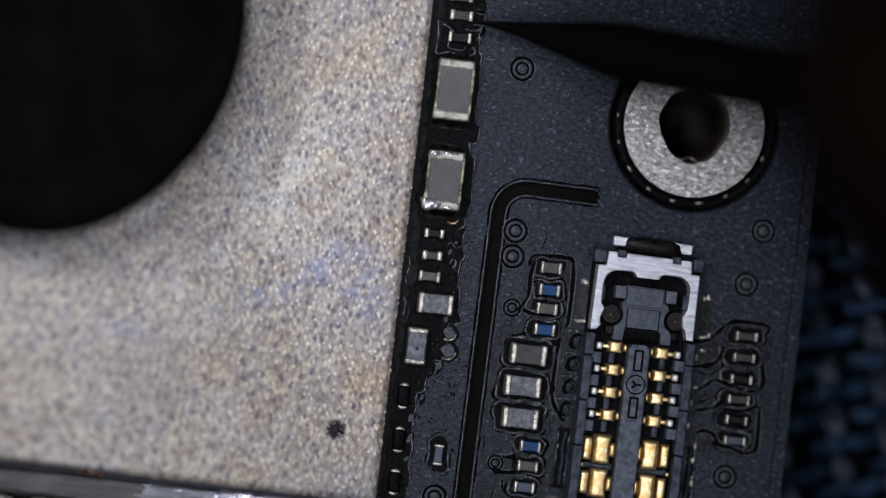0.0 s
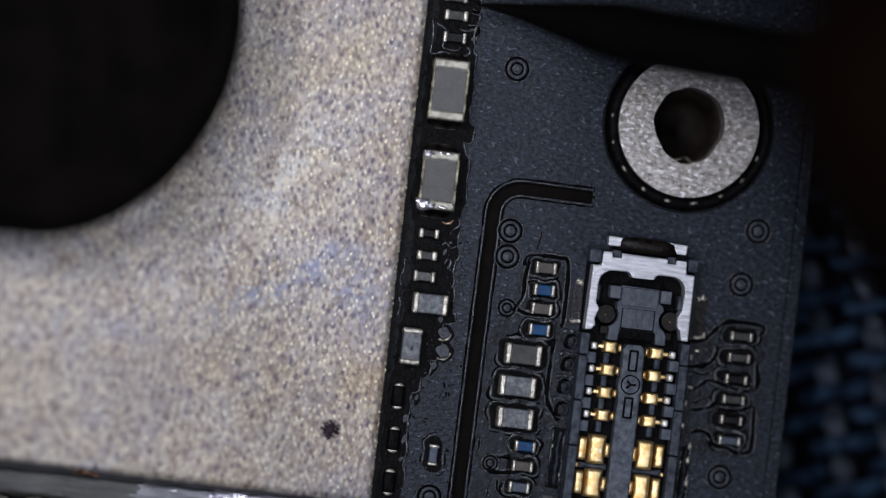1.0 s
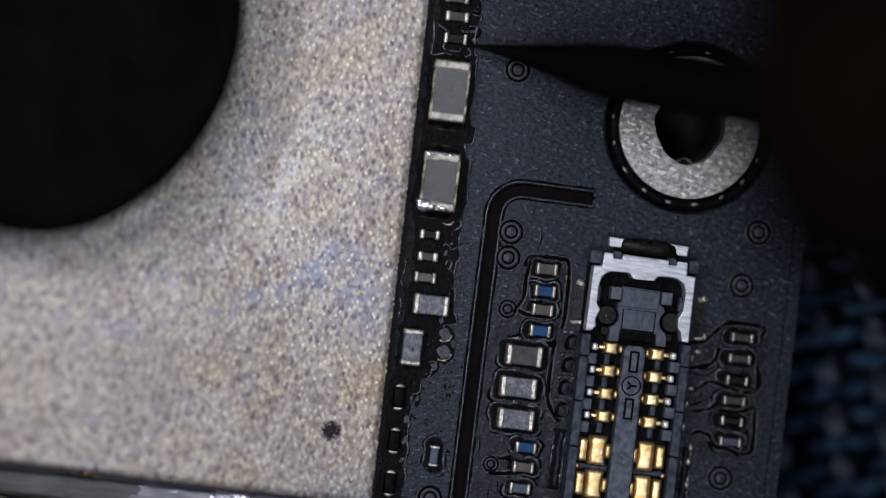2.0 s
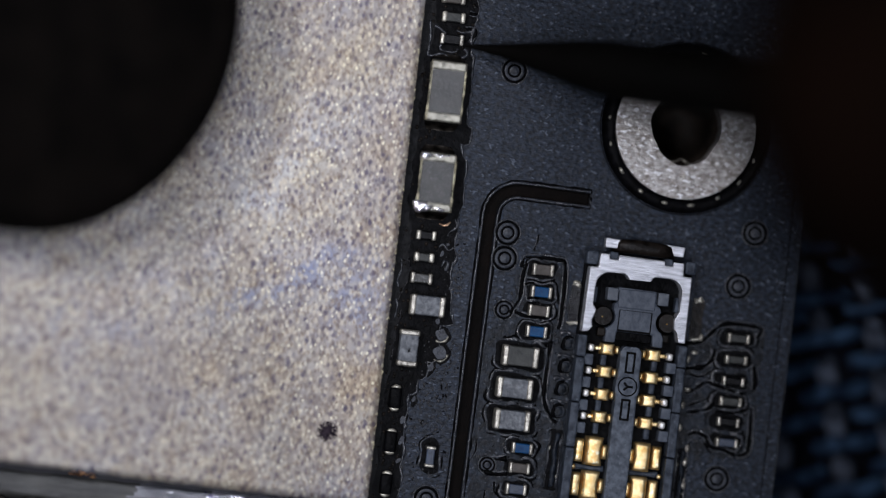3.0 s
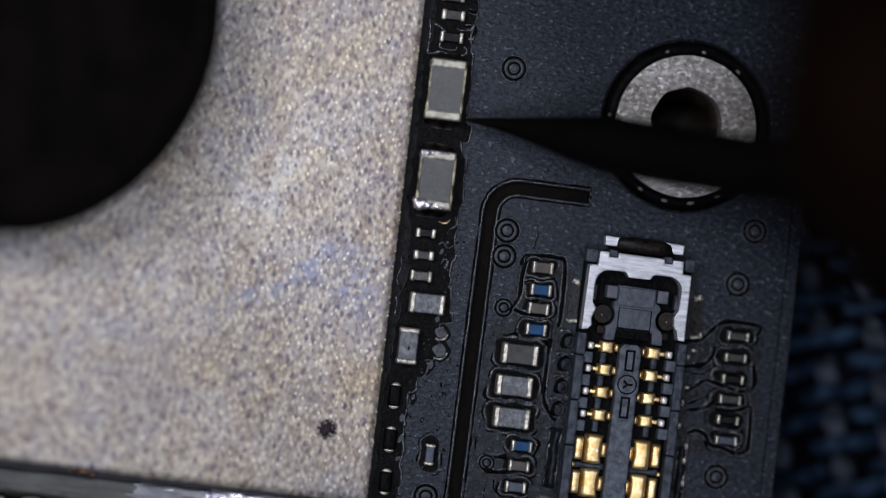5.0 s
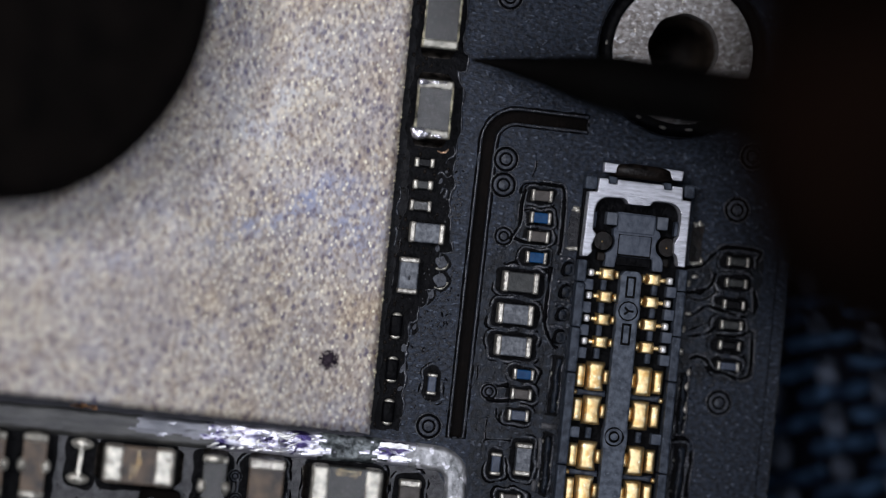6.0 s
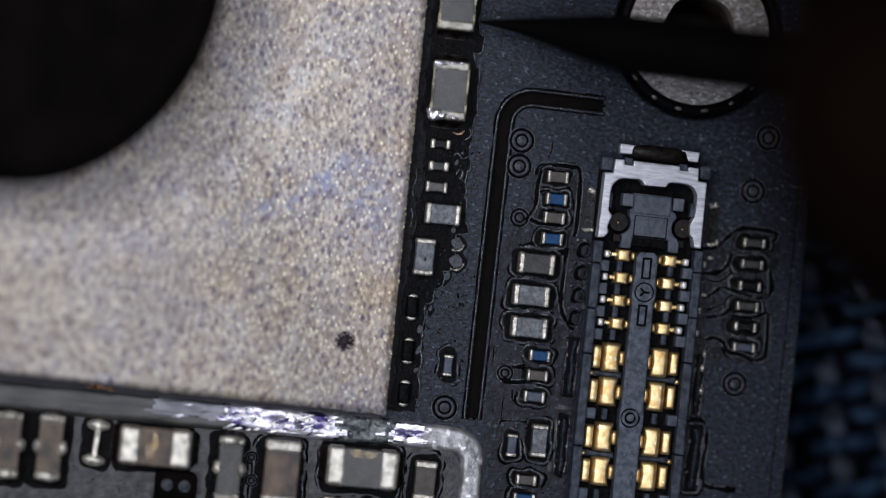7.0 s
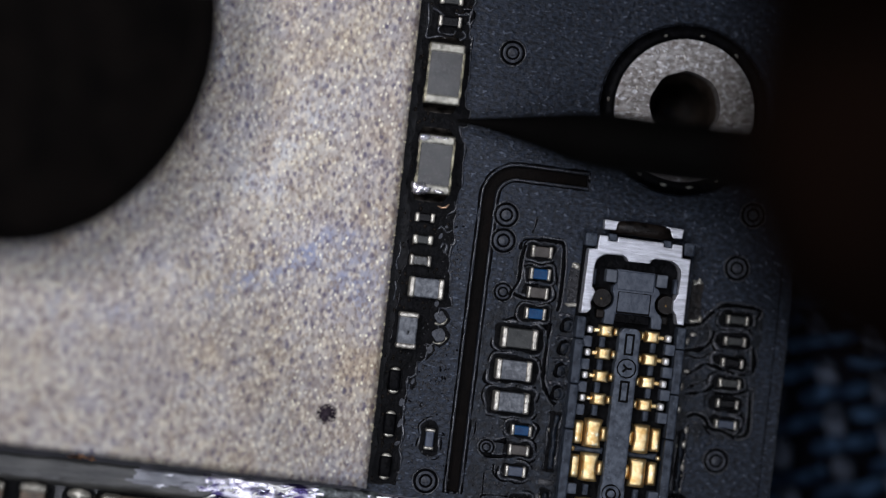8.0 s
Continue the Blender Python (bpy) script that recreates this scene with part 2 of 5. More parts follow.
BLUE = mat("blue_glaze", (0.004, 0.036, 0.110), (0.008, 0.062, 0.165), 4, 0.4, 0, 0.4, 14, spec=0.15)
BLACKRES = mat("black_glaze", (0.002, 0.002, 0.0024), (0.006, 0.006, 0.007), 4, 0.35, 0, 0.4, 12, spec=0.10)
SLATE = mat("slate_glaze", (0.030, 0.040, 0.062), (0.060, 0.075, 0.11), 5, 0.4, 0, 0.5, 12, spec=0.3)
TAIL = mat("bright_tinned_tail", (0.60, 0.59, 0.56), (0.92, 0.91, 0.88), 6, 0.45, 0.55, 0.6, 7, lo=0.3, hi=0.6)
SCORCH = mat("scorched_metal", (0.008, 0.005, 0.009), (0.048, 0.036, 0.046), 6, 0.7, 0, 0.6, 10, spec=0.05)
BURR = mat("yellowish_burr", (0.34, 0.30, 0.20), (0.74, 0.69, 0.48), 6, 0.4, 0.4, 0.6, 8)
GOLD = mat("gold_plating", (0.78, 0.49, 0.17), (1.0, 0.79, 0.43), 5, 0.48, 1.0, 0.4, 8, lo=0.32, hi=0.60, rough_var=0.14, spark=((1.0, 0.92, 0.68), 7.0, 0.62))
PLASTIC = mat("connector_plastic", (0.018, 0.024, 0.036), (0.066, 0.080, 0.104), 5, 0.55, 0, 0.8, 10, spec=0.22, spark=((0.10, 0.12, 0.15), 12.0, 0.66))
PLASTIC_W = mat("connector_plastic_pale", (0.075, 0.088, 0.11), (0.13, 0.145, 0.17), 5, 0.5, 0, 0.8, 10, spec=0.25)
PLASTIC_L = mat("connector_plastic_worn", (0.056, 0.068, 0.092), (0.100, 0.116, 0.145), 5, 0.5, 0, 0.8, 10, spec=0.25)
SHELL = mat("brushed_shell_metal", (0.48, 0.49, 0.53), (0.77, 0.785, 0.84), 6, 0.5, 0.75, 0.7, 12, stretch=(0.3, 2, 1))
FLUX = mat("brown_flux", (0.003, 0.0024, 0.0019), (0.013, 0.0095, 0.0075), 3, 0.5, 0, 0.6, 6, spec=0.15)
RAIL_DULL = mat("dull_grey_rail", (0.018, 0.018, 0.018), (0.068, 0.067, 0.062), 1.4, 0.42, 0, 0.7, 4, stretch=(0.4, 2.0, 1), spec=0.4)
RESIDUE = mat("glossy_dark_residue", (0.002, 0.002, 0.003), (0.014, 0.014, 0.017), 6, 0.3, 0, 0.8, 10, spec=0.2)
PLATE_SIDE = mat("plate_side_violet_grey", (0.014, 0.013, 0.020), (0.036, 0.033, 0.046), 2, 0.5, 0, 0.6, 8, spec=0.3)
PAD = mat("masked_pad", (0.012, 0.014, 0.020), (0.050, 0.056, 0.070), 8, 0.45, 0, 0.8, 12, spec=0.3)
COPPER = mat("bare_copper", (0.22, 0.10, 0.04), (0.72, 0.36, 0.16), 4, 0.4, 0.8, 0.6, 8)
TOOL = mat("black_coated_steel", (0.0008, 0.0007, 0.0006), (0.0018, 0.0016, 0.0014), 1.0, 0.7, 0, 0.2, 6, spec=0.05)
GRIP = mat("black_brown_grip", (0.0008, 0.0005, 0.0004), (0.007, 0.0030, 0.0016), 0.16, 0.85, 0, 0.3, 2, spec=0.03)
MATT_BLACK = mat("matt_black", (0.0018, 0.0015, 0.0014), (0.0044, 0.0034, 0.0029), 0.8, 0.9, 0, 0.3, 6, spec=0.04)
WARP = mat("navy_yarn", (0.0035, 0.010, 0.024), (0.032, 0.066, 0.122), 1.6, 0.7, 0, 0.8, 5, lo=0.42, hi=0.68, spec=0.1)
WEFT = mat("grey_yarn", (0.009, 0.012, 0.019), (0.104, 0.124, 0.168), 1.6, 0.7, 0, 0.8, 5, lo=0.42, hi=0.70, spec=0.1)
CLOTH = mat("cloth_backing", (0.0008, 0.001, 0.002), (0.003, 0.0035, 0.006), 1.0, 0.9, 0, 0.4, 6, spec=0.03)
TABLE = mat("dark_bench_top", (0.02, 0.02, 0.022), (0.035, 0.034, 0.034), 0.05, 0.5, 0, 0.2, 1)


LEAN = 5.0         # the board lies tilted: its plate side is higher, degrees


# ---------------- mesh helpers (millimetres) ----------------
def finish(bm, name, smooth=False):
    bmesh.ops.recalc_face_normals(bm, faces=bm.faces)
    for v in bm.verts:
        v.co *= U
    me = bpy.data.meshes.new(name)
    if smooth:
        for f in bm.faces:
            f.smooth = True
    bm.to_mesh(me)
    bm.free()
    return me


def put(name, me, material, parent, at=(0, 0, 0), rz=0, label=""):
    if not me.materials:
        me.materials.append(material)
    ob = new(name, me)
    ob.parent = parent
    ob.matrix_basis = pose(at[0] * U, at[1] * U, at[2] * U, 0, 0, rz)
    if label:
        tagged(ob, label)
    return ob


def part(name, bm, material, parent, label="", at=(0, 0, 0), rz=0, smooth=False):
    return put(name, finish(bm, name, smooth), material, parent, at, rz, label)


def box(bm, x, y, z, sx, sy, sz, bevel=0.0, seg=1):
    """A box centred at x, y standing on z."""
    r = bmesh.ops.create_cube(bm, size=1, matrix=Matrix.Translation((x, y, z + sz / 2)) @ Matrix.Diagonal((sx, sy, sz, 1)))
    if bevel:
        es = list({e for v in r["verts"] for e in v.link_edges})
        bmesh.ops.bevel(bm, geom=es, offset=bevel, segments=seg, profile=0.5, affect="EDGES")


def solid(bm, loops, z0, z1):
    """A slab between z0 and z1 with an outline and, after it, holes."""
    edges = []
    for pts in loops:
        vs = [bm.verts.new((p[0], p[1], z1)) for p in pts]
        edges += [bm.edges.new((vs[i], vs[(i + 1) % len(vs)])) for i in range(len(vs))]
    faces = [g for g in bmesh.ops.triangle_fill(bm, use_beauty=True, use_dissolve=False, edges=edges)["geom"] if isinstance(g, bmesh.types.BMFace)]
    ex = bmesh.ops.extrude_face_region(bm, geom=faces, use_keep_orig=True)["geom"]
    for v in ex:
        if isinstance(v, bmesh.types.BMVert):
            v.co.z = z0


def rrect(x, y, w, h, r, n=5):
    pts = []
    for cx, cy, a0 in ((1, 1, 0), (-1, 1, 90), (-1, -1, 180), (1, -1, 270)):
        for k in range(n + 1):
            a = radians(a0 + 90 * k / n)
            pts.append((x + cx * (w / 2 - r) + r * math.cos(a), y + cy * (h / 2 - r) + r * math.sin(a)))
    return pts


def circle(x, y, r, n=48):
    return [(x + r * math.cos(2 * math.pi * k / n), y + r * math.sin(2 * math.pi * k / n)) for k in range(n)]


def lathe(bm, profile, n=40):
    """Turn a profile of (radius, z) about the z axis."""
    rings = [[bm.verts.new((r * math.cos(2 * math.pi * k / n), r * math.sin(2 * math.pi * k / n), z)) for k in range(n)] for r, z in profile]
    for a, b in zip(rings, rings[1:]):
        for k in range(n):
            bm.faces.new((a[k], a[(k + 1) % n], b[(k + 1) % n], b[k]))


def tube(bm, pts, r, n=6, closed=False, flat=1.0):
    """A round bar along points."""
    pts = [Vector(p if len(p) == 3 else (*p, 0)) for p in pts]
    rings = []
    m = len(pts)
    for i, p in enumerate(pts):
        a = pts[(i - 1) % m] if closed or i else p
        b = pts[(i + 1) % m] if closed or i < m - 1 else p
        d = (b - a).normalized()
        side = d.cross(Vector((0, 0, 1))).normalized() if abs(d.z) < 0.95 else Vector((1, 0, 0))
        up = side.cross(d)
        rr = r[i] if isinstance(r, (list, tuple)) else r
        rings.append([bm.verts.new(p + side * rr * math.cos(2 * math.pi * k / n) + up * rr * flat * math.sin(2 * math.pi * k / n)) for k in range(n)])
    pairs = list(zip(rings, rings[1:])) + ([(rings[-1], rings[0])] if closed else [])
    for a, b in pairs:
        for k in range(n):
            bm.faces.new((a[k], a[(k + 1) % n], b[(k + 1) % n], b[k]))
    if not closed:
        bm.faces.new(rings[0][::-1])
        bm.faces.new(rings[-1])


def smooth_path(pts, n=5):
    """Catmull-Rom through the given corners."""
    out = []
    q = [pts[0], *pts, pts[-1]]
    for i in range(len(pts) - 1):
        p0, p1, p2, p3 = (Vector((*p, 0)) for p in q[i:i + 4])
        for k in range(n):
            t = k / n
            v = 0.5 * (2 * p1 + (p2 - p0) * t + (2 * p0 - 5 * p1 + 4 * p2 - p3) * t * t + (3 * p1 - p0 - 3 * p2 + p3) * t ** 3)
            out.append((v.x, v.y))
    return out + [pts[-1]]


def ragged(pts, amp=0.02, step=0.09, freq=3.0):
    """A closed outline, finely divided and made uneven."""
    out = []
    for a, b in zip(pts, pts[1:] + pts[:1]):
        n = max(1, int(math.dist(a, b) / step))
        for k in range(n):
            p = Vector((a[0] + (b[0] - a[0]) * k / n, a[1] + (b[1] - a[1]) * k / n, 0))
            q = p * freq + Vector((7.3, 1.9, 0.4))
            out.append((p.x + amp * 2 * noise.noise(q), p.y + amp * 2 * noise.noise(q + Vector((0, 0, 9.7)))))
    return out


def uneven(pts, r, amount=0.45, freq=4.0):
    return [max(0.006, r * (1 + amount * 2 * noise.noise(Vector((p[0], p[1], 0.3)) * freq))) for p in pts]


def stroke(pts, w):
    """The outline of a band of width w along points."""
    left, right = [], []
    for i, p in enumerate(pts):
        a, b = pts[max(i - 1, 0)], pts[min(i + 1, len(pts) - 1)]
        d = Vector((b[0] - a[0], b[1] - a[1])).normalized()
        left.append((p[0] - d.y * w / 2, p[1] + d.x * w / 2))
        right.append((p[0] + d.y * w / 2, p[1] - d.x * w / 2))
    return left + right[::-1]


def empty(name, parent=None, at=(0, 0, 0)):
    ob = new(name)
    ob.empty_display_size = 0.001
    ob.parent = parent
    ob.location = Vector(at) * U
    return ob


# ---------------- bench and cloth ----------------
bm = bmesh.new()
box(bm, 0, 0, -40, 900, 600, 38.6, 2.0, 2)
tagged(part("table", bm, TABLE, None, smooth=False), "dark bench top under the woven cloth", "table", kind="structure")

cloth = empty("ground")
tagged(cloth, "dark navy and grey coarsely woven cloth mat", "cloth", kind="structure")
bm = bmesh.new()
box(bm, 0, 0, -1.4, 120, 90, 0.98, 0.1)
part("backing", bm, CLOTH, cloth)
WARP_GAP, WEFT_GAP = 1.55, 0.72
weave_turn = 9


def thread(length, gap, phase, r, flat, lift):
    """One yarn that dips over and under its crossings, gap apart."""
    bm = bmesh.new()
    n = int(length / gap * 5)
    pts = [(-length / 2 + gap * k / 5, 0.04 * math.sin(k * 1.7 + phase), lift * math.sin(math.pi * k / 5 + phase)) for k in range(n + 1)]
    tube(bm, pts, r, 7, flat=flat)
    return finish(bm, "thread", True)


random.seed(6)
for axis, material, gap, other, r, count in ((0, WARP, WARP_GAP, WEFT_GAP, 0.24, 70), (1, WEFT, WEFT_GAP, WARP_GAP, 0.31, 36)):
    yarns = [thread(60, gap, math.pi * (k + axis), r, 0.6, 0.26 if axis == 0 else 0.22) for k in range(2)]
    for k in range(-count // 2, count // 2):
        a = radians(weave_turn + 90 * axis)
        c = Vector((6, -2, 0)) + Vector((-math.sin(a), math.cos(a), 0)) * (k * other)
        put("thread", yarns[k % 2], material, cloth, (c.x + random.gauss(0, 0.07), c.y + random.gauss(0, 0.07), (-0.42 if axis == 0 else -0.50) + random.gauss(0, 0.05)), weave_turn + 90 * axis + random.gauss(0, 0.35))

# ---------------- the circuit board: base at the cloth, upper face at z = TOP ----------------
board = empty("circuit_board")
tagged(board, "black phone circuit board with soldered chip parts, connector and metal plate", "circuit board")
Z = TOP
BX, BY = 6.54, 4.17     # screw boss
SX, SY, SW = 1.41, 1.935, 0.355   # L-shaped slot

slot_line = [(SX - 0.085, -7.05), (SX - 0.05, -3.0), (SX, SY - 0.75)] + [(SX + 0.75 - 0.75 * math.cos(radians(a)), SY - 0.75 + 0.75 * math.sin(radians(a))) for a in range(15, 90, 15)] + [(SX + 0.75, SY), (4.13, SY - 0.03)]
bm = bmesh.new()
solid(bm, [[(-17, -15), (10.12, -15), (10.12, 14), (-17, 14)], stroke(slot_line, SW), circle(BX, BY, 2.36, 64)], Z - 1.0, Z)
part("laminate", bm, MASK, board, "matt black solder-masked laminate")
bm = bmesh.new()
solid(bm, [stroke(slot_line, SW + 0.02)], Z - 0.9, Z - 0.25)
part("slot_bottom", bm, SLOT, board)
for off, rad, material in ((0.03, 0.026, LIP), (0.085, 0.026, GROOVE)):
    rim = ragged(stroke(slot_line, SW + 2 * off), 0.006, 0.12, 5.0)
    bm = bmesh.new()
    tube(bm, [(*p, Z) for p in rim], uneven(rim, rad, 0.5), 6, closed=True, flat=0.7)
    part("slot_lip", bm, material, board, "thin uneven lip round the slot", smooth=True)
# engraved line along the board's edge
bm = bmesh.new()
box(bm, 9.81, -0.5, Z - 0.004, 0.034, 28.5, 0.008)
part("edge_line", bm, PIT, board)
# films of cooked flux between the parts
for pts in ([(1.66, -9.8), (1.70, -6.2), (1.62, -4.0), (1.70, -2.1), (2.3, -1.1), (2.36, -0.2), (3.2, 0.2), (3.75, -0.2), (3.9, -1.7), (4.2, -1.9), (4.2, -9.8)],
            [(7.12, -1.6), (7.9, -1.5), (8.3, -1.0), (9.3, -1.0), (9.42, -1.6), (9.40, -4.4), (9.1, -4.8), (8.2, -4.75), (7.7, -5.1), (7.6, -7.9), (7.12, -7.9)]):
    bm = bmesh.new()
    solid(bm, [ragged(pts, 0.07, 0.12, 2.0)], Z - 0.02, Z + 0.003)
    part("flux_film", bm, FILM, board, "thin crinkled film of dark cooked flux")
random.seed(4)
bm = bmesh.new()
for k in range(70):
    y = -10 + 20 * k / 70 + random.uniform(-0.1, 0.1)
    s = random.uniform(0.008, 0.02)
    box(bm, 9.84 + random.uniform(-0.012, 0.012), y, Z, s, s * random.uniform(1, 2.5), 0.01)
tagged(part("edge_speckle", bm, PAD, board), kind="stuff")
bm = bmesh.new()
solid(bm, [[(10.115, -15), (10.16, -15), (10.16, 14), (10.115, 14)]], Z - 0.95, Z - 0.06)
part("cut_edge", bm, RESIDUE, board)


# screw boss
def hole_outline():
    pts = []
    for k in range(56):
        a = 2 * math.pi * k / 56
        r = 0.99 + 0.012 * math.cos(8 * a + 0.6) + 0.05 * noise.noise(Vector((math.cos(a) * 2.2, math.sin(a) * 2.2, 4.0)))
        r += 0.13 * math.exp(-((math.degrees(a) - 270) / 36) ** 4) * min(1.0, 1.02 / max(0.6, -math.sin(a)))
        pts.append((0.0 + r * math.cos(a), 0.09 + r * math.sin(a)))
    return pts


boss = empty("screw_boss", board, (BX, BY, Z))
bm = bmesh.new()
solid(bm, [circle(0, 0, 1.965, 72), hole_outline()], -0.5, 0.12)
part("ring", bm, BOSS, boss, "worn tin-plated ring with scratches")
bm = bmesh.new()
lathe(bm, [(1.96, -0.02), (2.02, -0.16), (2.28, -0.16), (2.33, -0.05), (2.38, 0.012), (2.41, 0.0), (2.41, -0.4), (1.96, -0.4)], 72)
part("collar", bm, PIT, boss, "black gap of bare laminate round the ring", smooth=True)
bm = bmesh.new()
prof = [(1.3, -0.45), (1.28, -0.5), (1.0, -0.6)]
for k in range(6):
    prof += [(0.98, -0.65 - 0.3 * k), (0.80, -0.8 - 0.3 * k)]
prof += [(0.8, -2.5), (0.3, -2.7), (0.12, -2.55), (0.1, -2.9), (1.3, -2.9), (1.3, -0.45)]
lathe(bm, prof, 40)
part("threaded_sleeve", bm, SLEEVE, boss, "dark threaded sleeve of the screw hole", smooth=True)
for k, (deg, size) in enumerate(((178, 0.045), (198, 0.04), (220, 0.055), (241, 0.06), (261, 0.055), (281, 0.05), (302, 0.05), (322, 0.045), (342, 0.04), (110, 0.04), (82, 0.04), (52, 0.035))):
    a = radians(deg)
    bm = bmesh.new()
    bmesh.ops.create_icosphere(bm, subdivisions=1, radius=size)
    bmesh.ops.scale(bm, vec=(0.8, 1.5 + 0.4 * (k % 3), 0.6), verts=bm.verts)
    part("solder_bead", bm, SOLDER, boss, at=(2.13 * math.cos(a), 2.13 * math.sin(a), -0.11), rz=deg, smooth=True)
# glint low in the screw hole, shaped as a thin bright bar
bm = bmesh.new()
tube(bm, [(-0.34 + 0.085 * k, -0.90 - 0.05 * math.sin(k * 1.1), -0.35) for k in range(9)], [0.006, 0.015, 0.026, 0.018, 0.010, 0.022, 0.028, 0.015, 0.006], 8)
part("thread_glint", bm, TIN_D, boss, "glint on the screw thread, built as a bright sliver", smooth=True)


random.seed(17)
bm = bmesh.new()
for k in range(46):
    a, r, turn, ln = random.uniform(0, 6.28), random.uniform(1.2, 1.85), random.uniform(0, 3.1), random.uniform(0.04, 0.22)
    x, y = r * math.cos(a), r * math.sin(a)
    tube(bm, [(x - ln * math.cos(turn) / 2, y - ln * math.sin(turn) / 2, 0.12), (x + 0.02, y - 0.01, 0.124), (x + ln * math.cos(turn) / 2, y + ln * math.sin(turn) / 2, 0.12)], [0.004, random.uniform(0.006, 0.016), 0.004], 5)
tagged(part("scratches", bm, TIN, boss, "fine bright scratches"), kind="stuff")


# round test pads
def ring_pad(x, y, r=0.305, label=""):
    pad = empty("test_pad", board, (x, y, Z))
    bm = bmesh.new()
    lathe(bm, [(0.001, 0.028), (r * 0.40, 0.028), (r * 0.47, 0.012), (r * 0.6, 0.010), (r * 0.68, 0.03), (r * 0.86, 0.03), (r * 0.95, 0.002)], 28)
    part("disc", bm, PAD, pad, smooth=True)
    # raised black rings, with the grooves' shade put into their colour
    for f in (0.53, 1.0):
        bm = bmesh.new()
        tube(bm, [(*p, 0.006) for p in circle(0, 0, r * f, 32)], 0.040, 6, closed=True, flat=0.7)
        part("groove_ring", bm, GROOVE, pad, smooth=True)
    bm = bmesh.new()
    tube(bm, [(*p, 0.004) for p in circle(0, 0, r * 1.19, 32)], 0.024, 6, closed=True, flat=0.8)
    part("lip_ring", bm, LIP, pad, smooth=True)


for x, y in ((1.61, 5.19), (1.94, 0.73), (1.94, 0.02), (8.81, 1.51), (8.51, -0.01), (8.53, -5.39), (0.55, -6.81)):
    ring_pad(x, y)
for x, y, r in ((2.09, -1.39, 0.23), (2.12, -5.70, 0.20)):
    ring_pad(x, y, r)


def blob(x, y, r, z, ang=0.0, stretch=1.0, amp=0.05):
    """A ragged round outline."""
    pts = []
    for px, py in circle(0, 0, r, 28):
        px *= stretch
        ca, sa = math.cos(radians(ang)), math.sin(radians(ang))
        pts.append((x + px * ca - py * sa, y + px * sa + py * ca))
    bm = bmesh.new()
    solid(bm, [ragged(pts, amp, 0.06, 5.0)], Z - 0.02, Z + z)
    return bm


def rough_pad(x, y, r):
    """A round pad whose mask is torn away, with a bright crescent of tin at its rim."""
    pad = empty("torn_pad", board)
    part("bare_rim", blob(x, y, r * 1.35, 0.009), PIT, pad)
    part("disc", blob(x, y, r * 0.8, 0.03, amp=0.03), PAD, pad)
    bm = bmesh.new()
    arc = [(x + r * 1.05 * math.cos(radians(t)), y + r * 1.05 * math.sin(radians(t)), Z + 0.015) for t in range(-125, 5, 10)]
    tube(bm, arc, uneven(arc, 0.028, 0.9, 6.0), 6, flat=0.7)
    part("tin_crescent", bm, TIN_D, pad, smooth=True)


for x, y, r in ((0.43, -2.27, 0.20), (0.45, -2.78, 0.22)):
    rough_pad(x, y, r)
for x, y, r, ang, st in ((-0.11, -4.11, 0.13, 80, 1.9), (-0.34, -4.73, 0.13, 80, 1.8), (-0.34, -5.30, 0.13, 80, 2.0), (0.21, -4.75, 0.06, 70, 1.3), (-0.35, -5.86, 0.10, 60, 1.6),
                         (0.17, -0.04, 0.12, 60, 1.7), (0.33, -0.45, 0.10, 20, 1.5), (0.29, -1.91, 0.14, 90, 1.5), (0.24, -3.20, 0.15, 80, 1.8), (0.36, 0.21, 0.07, 10, 1.4)):
    part("mask_chip", blob(x, y, r, 0.008, ang, st), PIT, board)
    part("mask_crumb", blob(x + 0.01, y, r * 0.45, 0.03, ang, st * 0.9, 0.03), PAD, board)


# ---------------- chip parts ----------------
meshes = {}


def cached(key, build):
    if key not in meshes:
        bm = bmesh.new()
        build(bm)
        meshes[key] = finish(bm, key[0], True)
    return meshes[key]


def flat_shade(me):
    for p in me.polygons:
        p.use_smooth = p.area < 0.02 * U * U
    return me


def chip(kind, x, y, length, width, height, turn, body, ends=TIN, cap=0.2, label="", rz=0.0):
    """A two-ended chip part lying along x (turn 0) or y (turn 90), with tinned ends and solder at its feet."""
    k = (kind, round(length, 2), round(width, 2), round(height, 2), body.name)
    me = cached((kind, *k), lambda bm: box(bm, 0, 0, 0.03, length - 0.10, width - 0.04, height - 0.055, 0.03, 2))
    c = put(kind, flat_shade(me), body, board, (x, y, Z), turn + rz, label)
    me = cached(("terminal", *k, cap, ends.name), lambda bm: box(bm, 0, 0, 0.0, cap, width, height, 0.13 if cap > 0.5 else min(0.05, cap * 0.3), 4 if cap > 0.5 else 2))
    for s in (-1, 1):
        put("terminal", flat_shade(me), ends, c, (s * (length - cap) / 2, 0, 0))
    if height >= 0.7:
        def foot(bm):
            n = 7
            prev = None
            for i in range(n):
                t = i / (n - 1)
                w = width / 2 * (0.96 - 0.25 * t * t)
                px, pz = t * 0.24 * min(1.0, height * 1.6), height * 0.55 * (1 - t) ** 2.2 + 0.005
                row = [bm.verts.new((px, w * f, pz * (1 - 0.35 * f * f))) for f in (-1, -0.5, 0, 0.5, 1)]
                if prev:
                    for j in range(4):
                        bm.faces.new((prev[j], prev[j + 1], row[j + 1], row[j]))
                prev = row
        me = cached(("solder_fillet", *k), foot)
        for s in (-1, 1):
            put("solder_fillet", me, FILLET, c, (s * length / 2, 0, 0), 0 if s > 0 else 180)
    return c


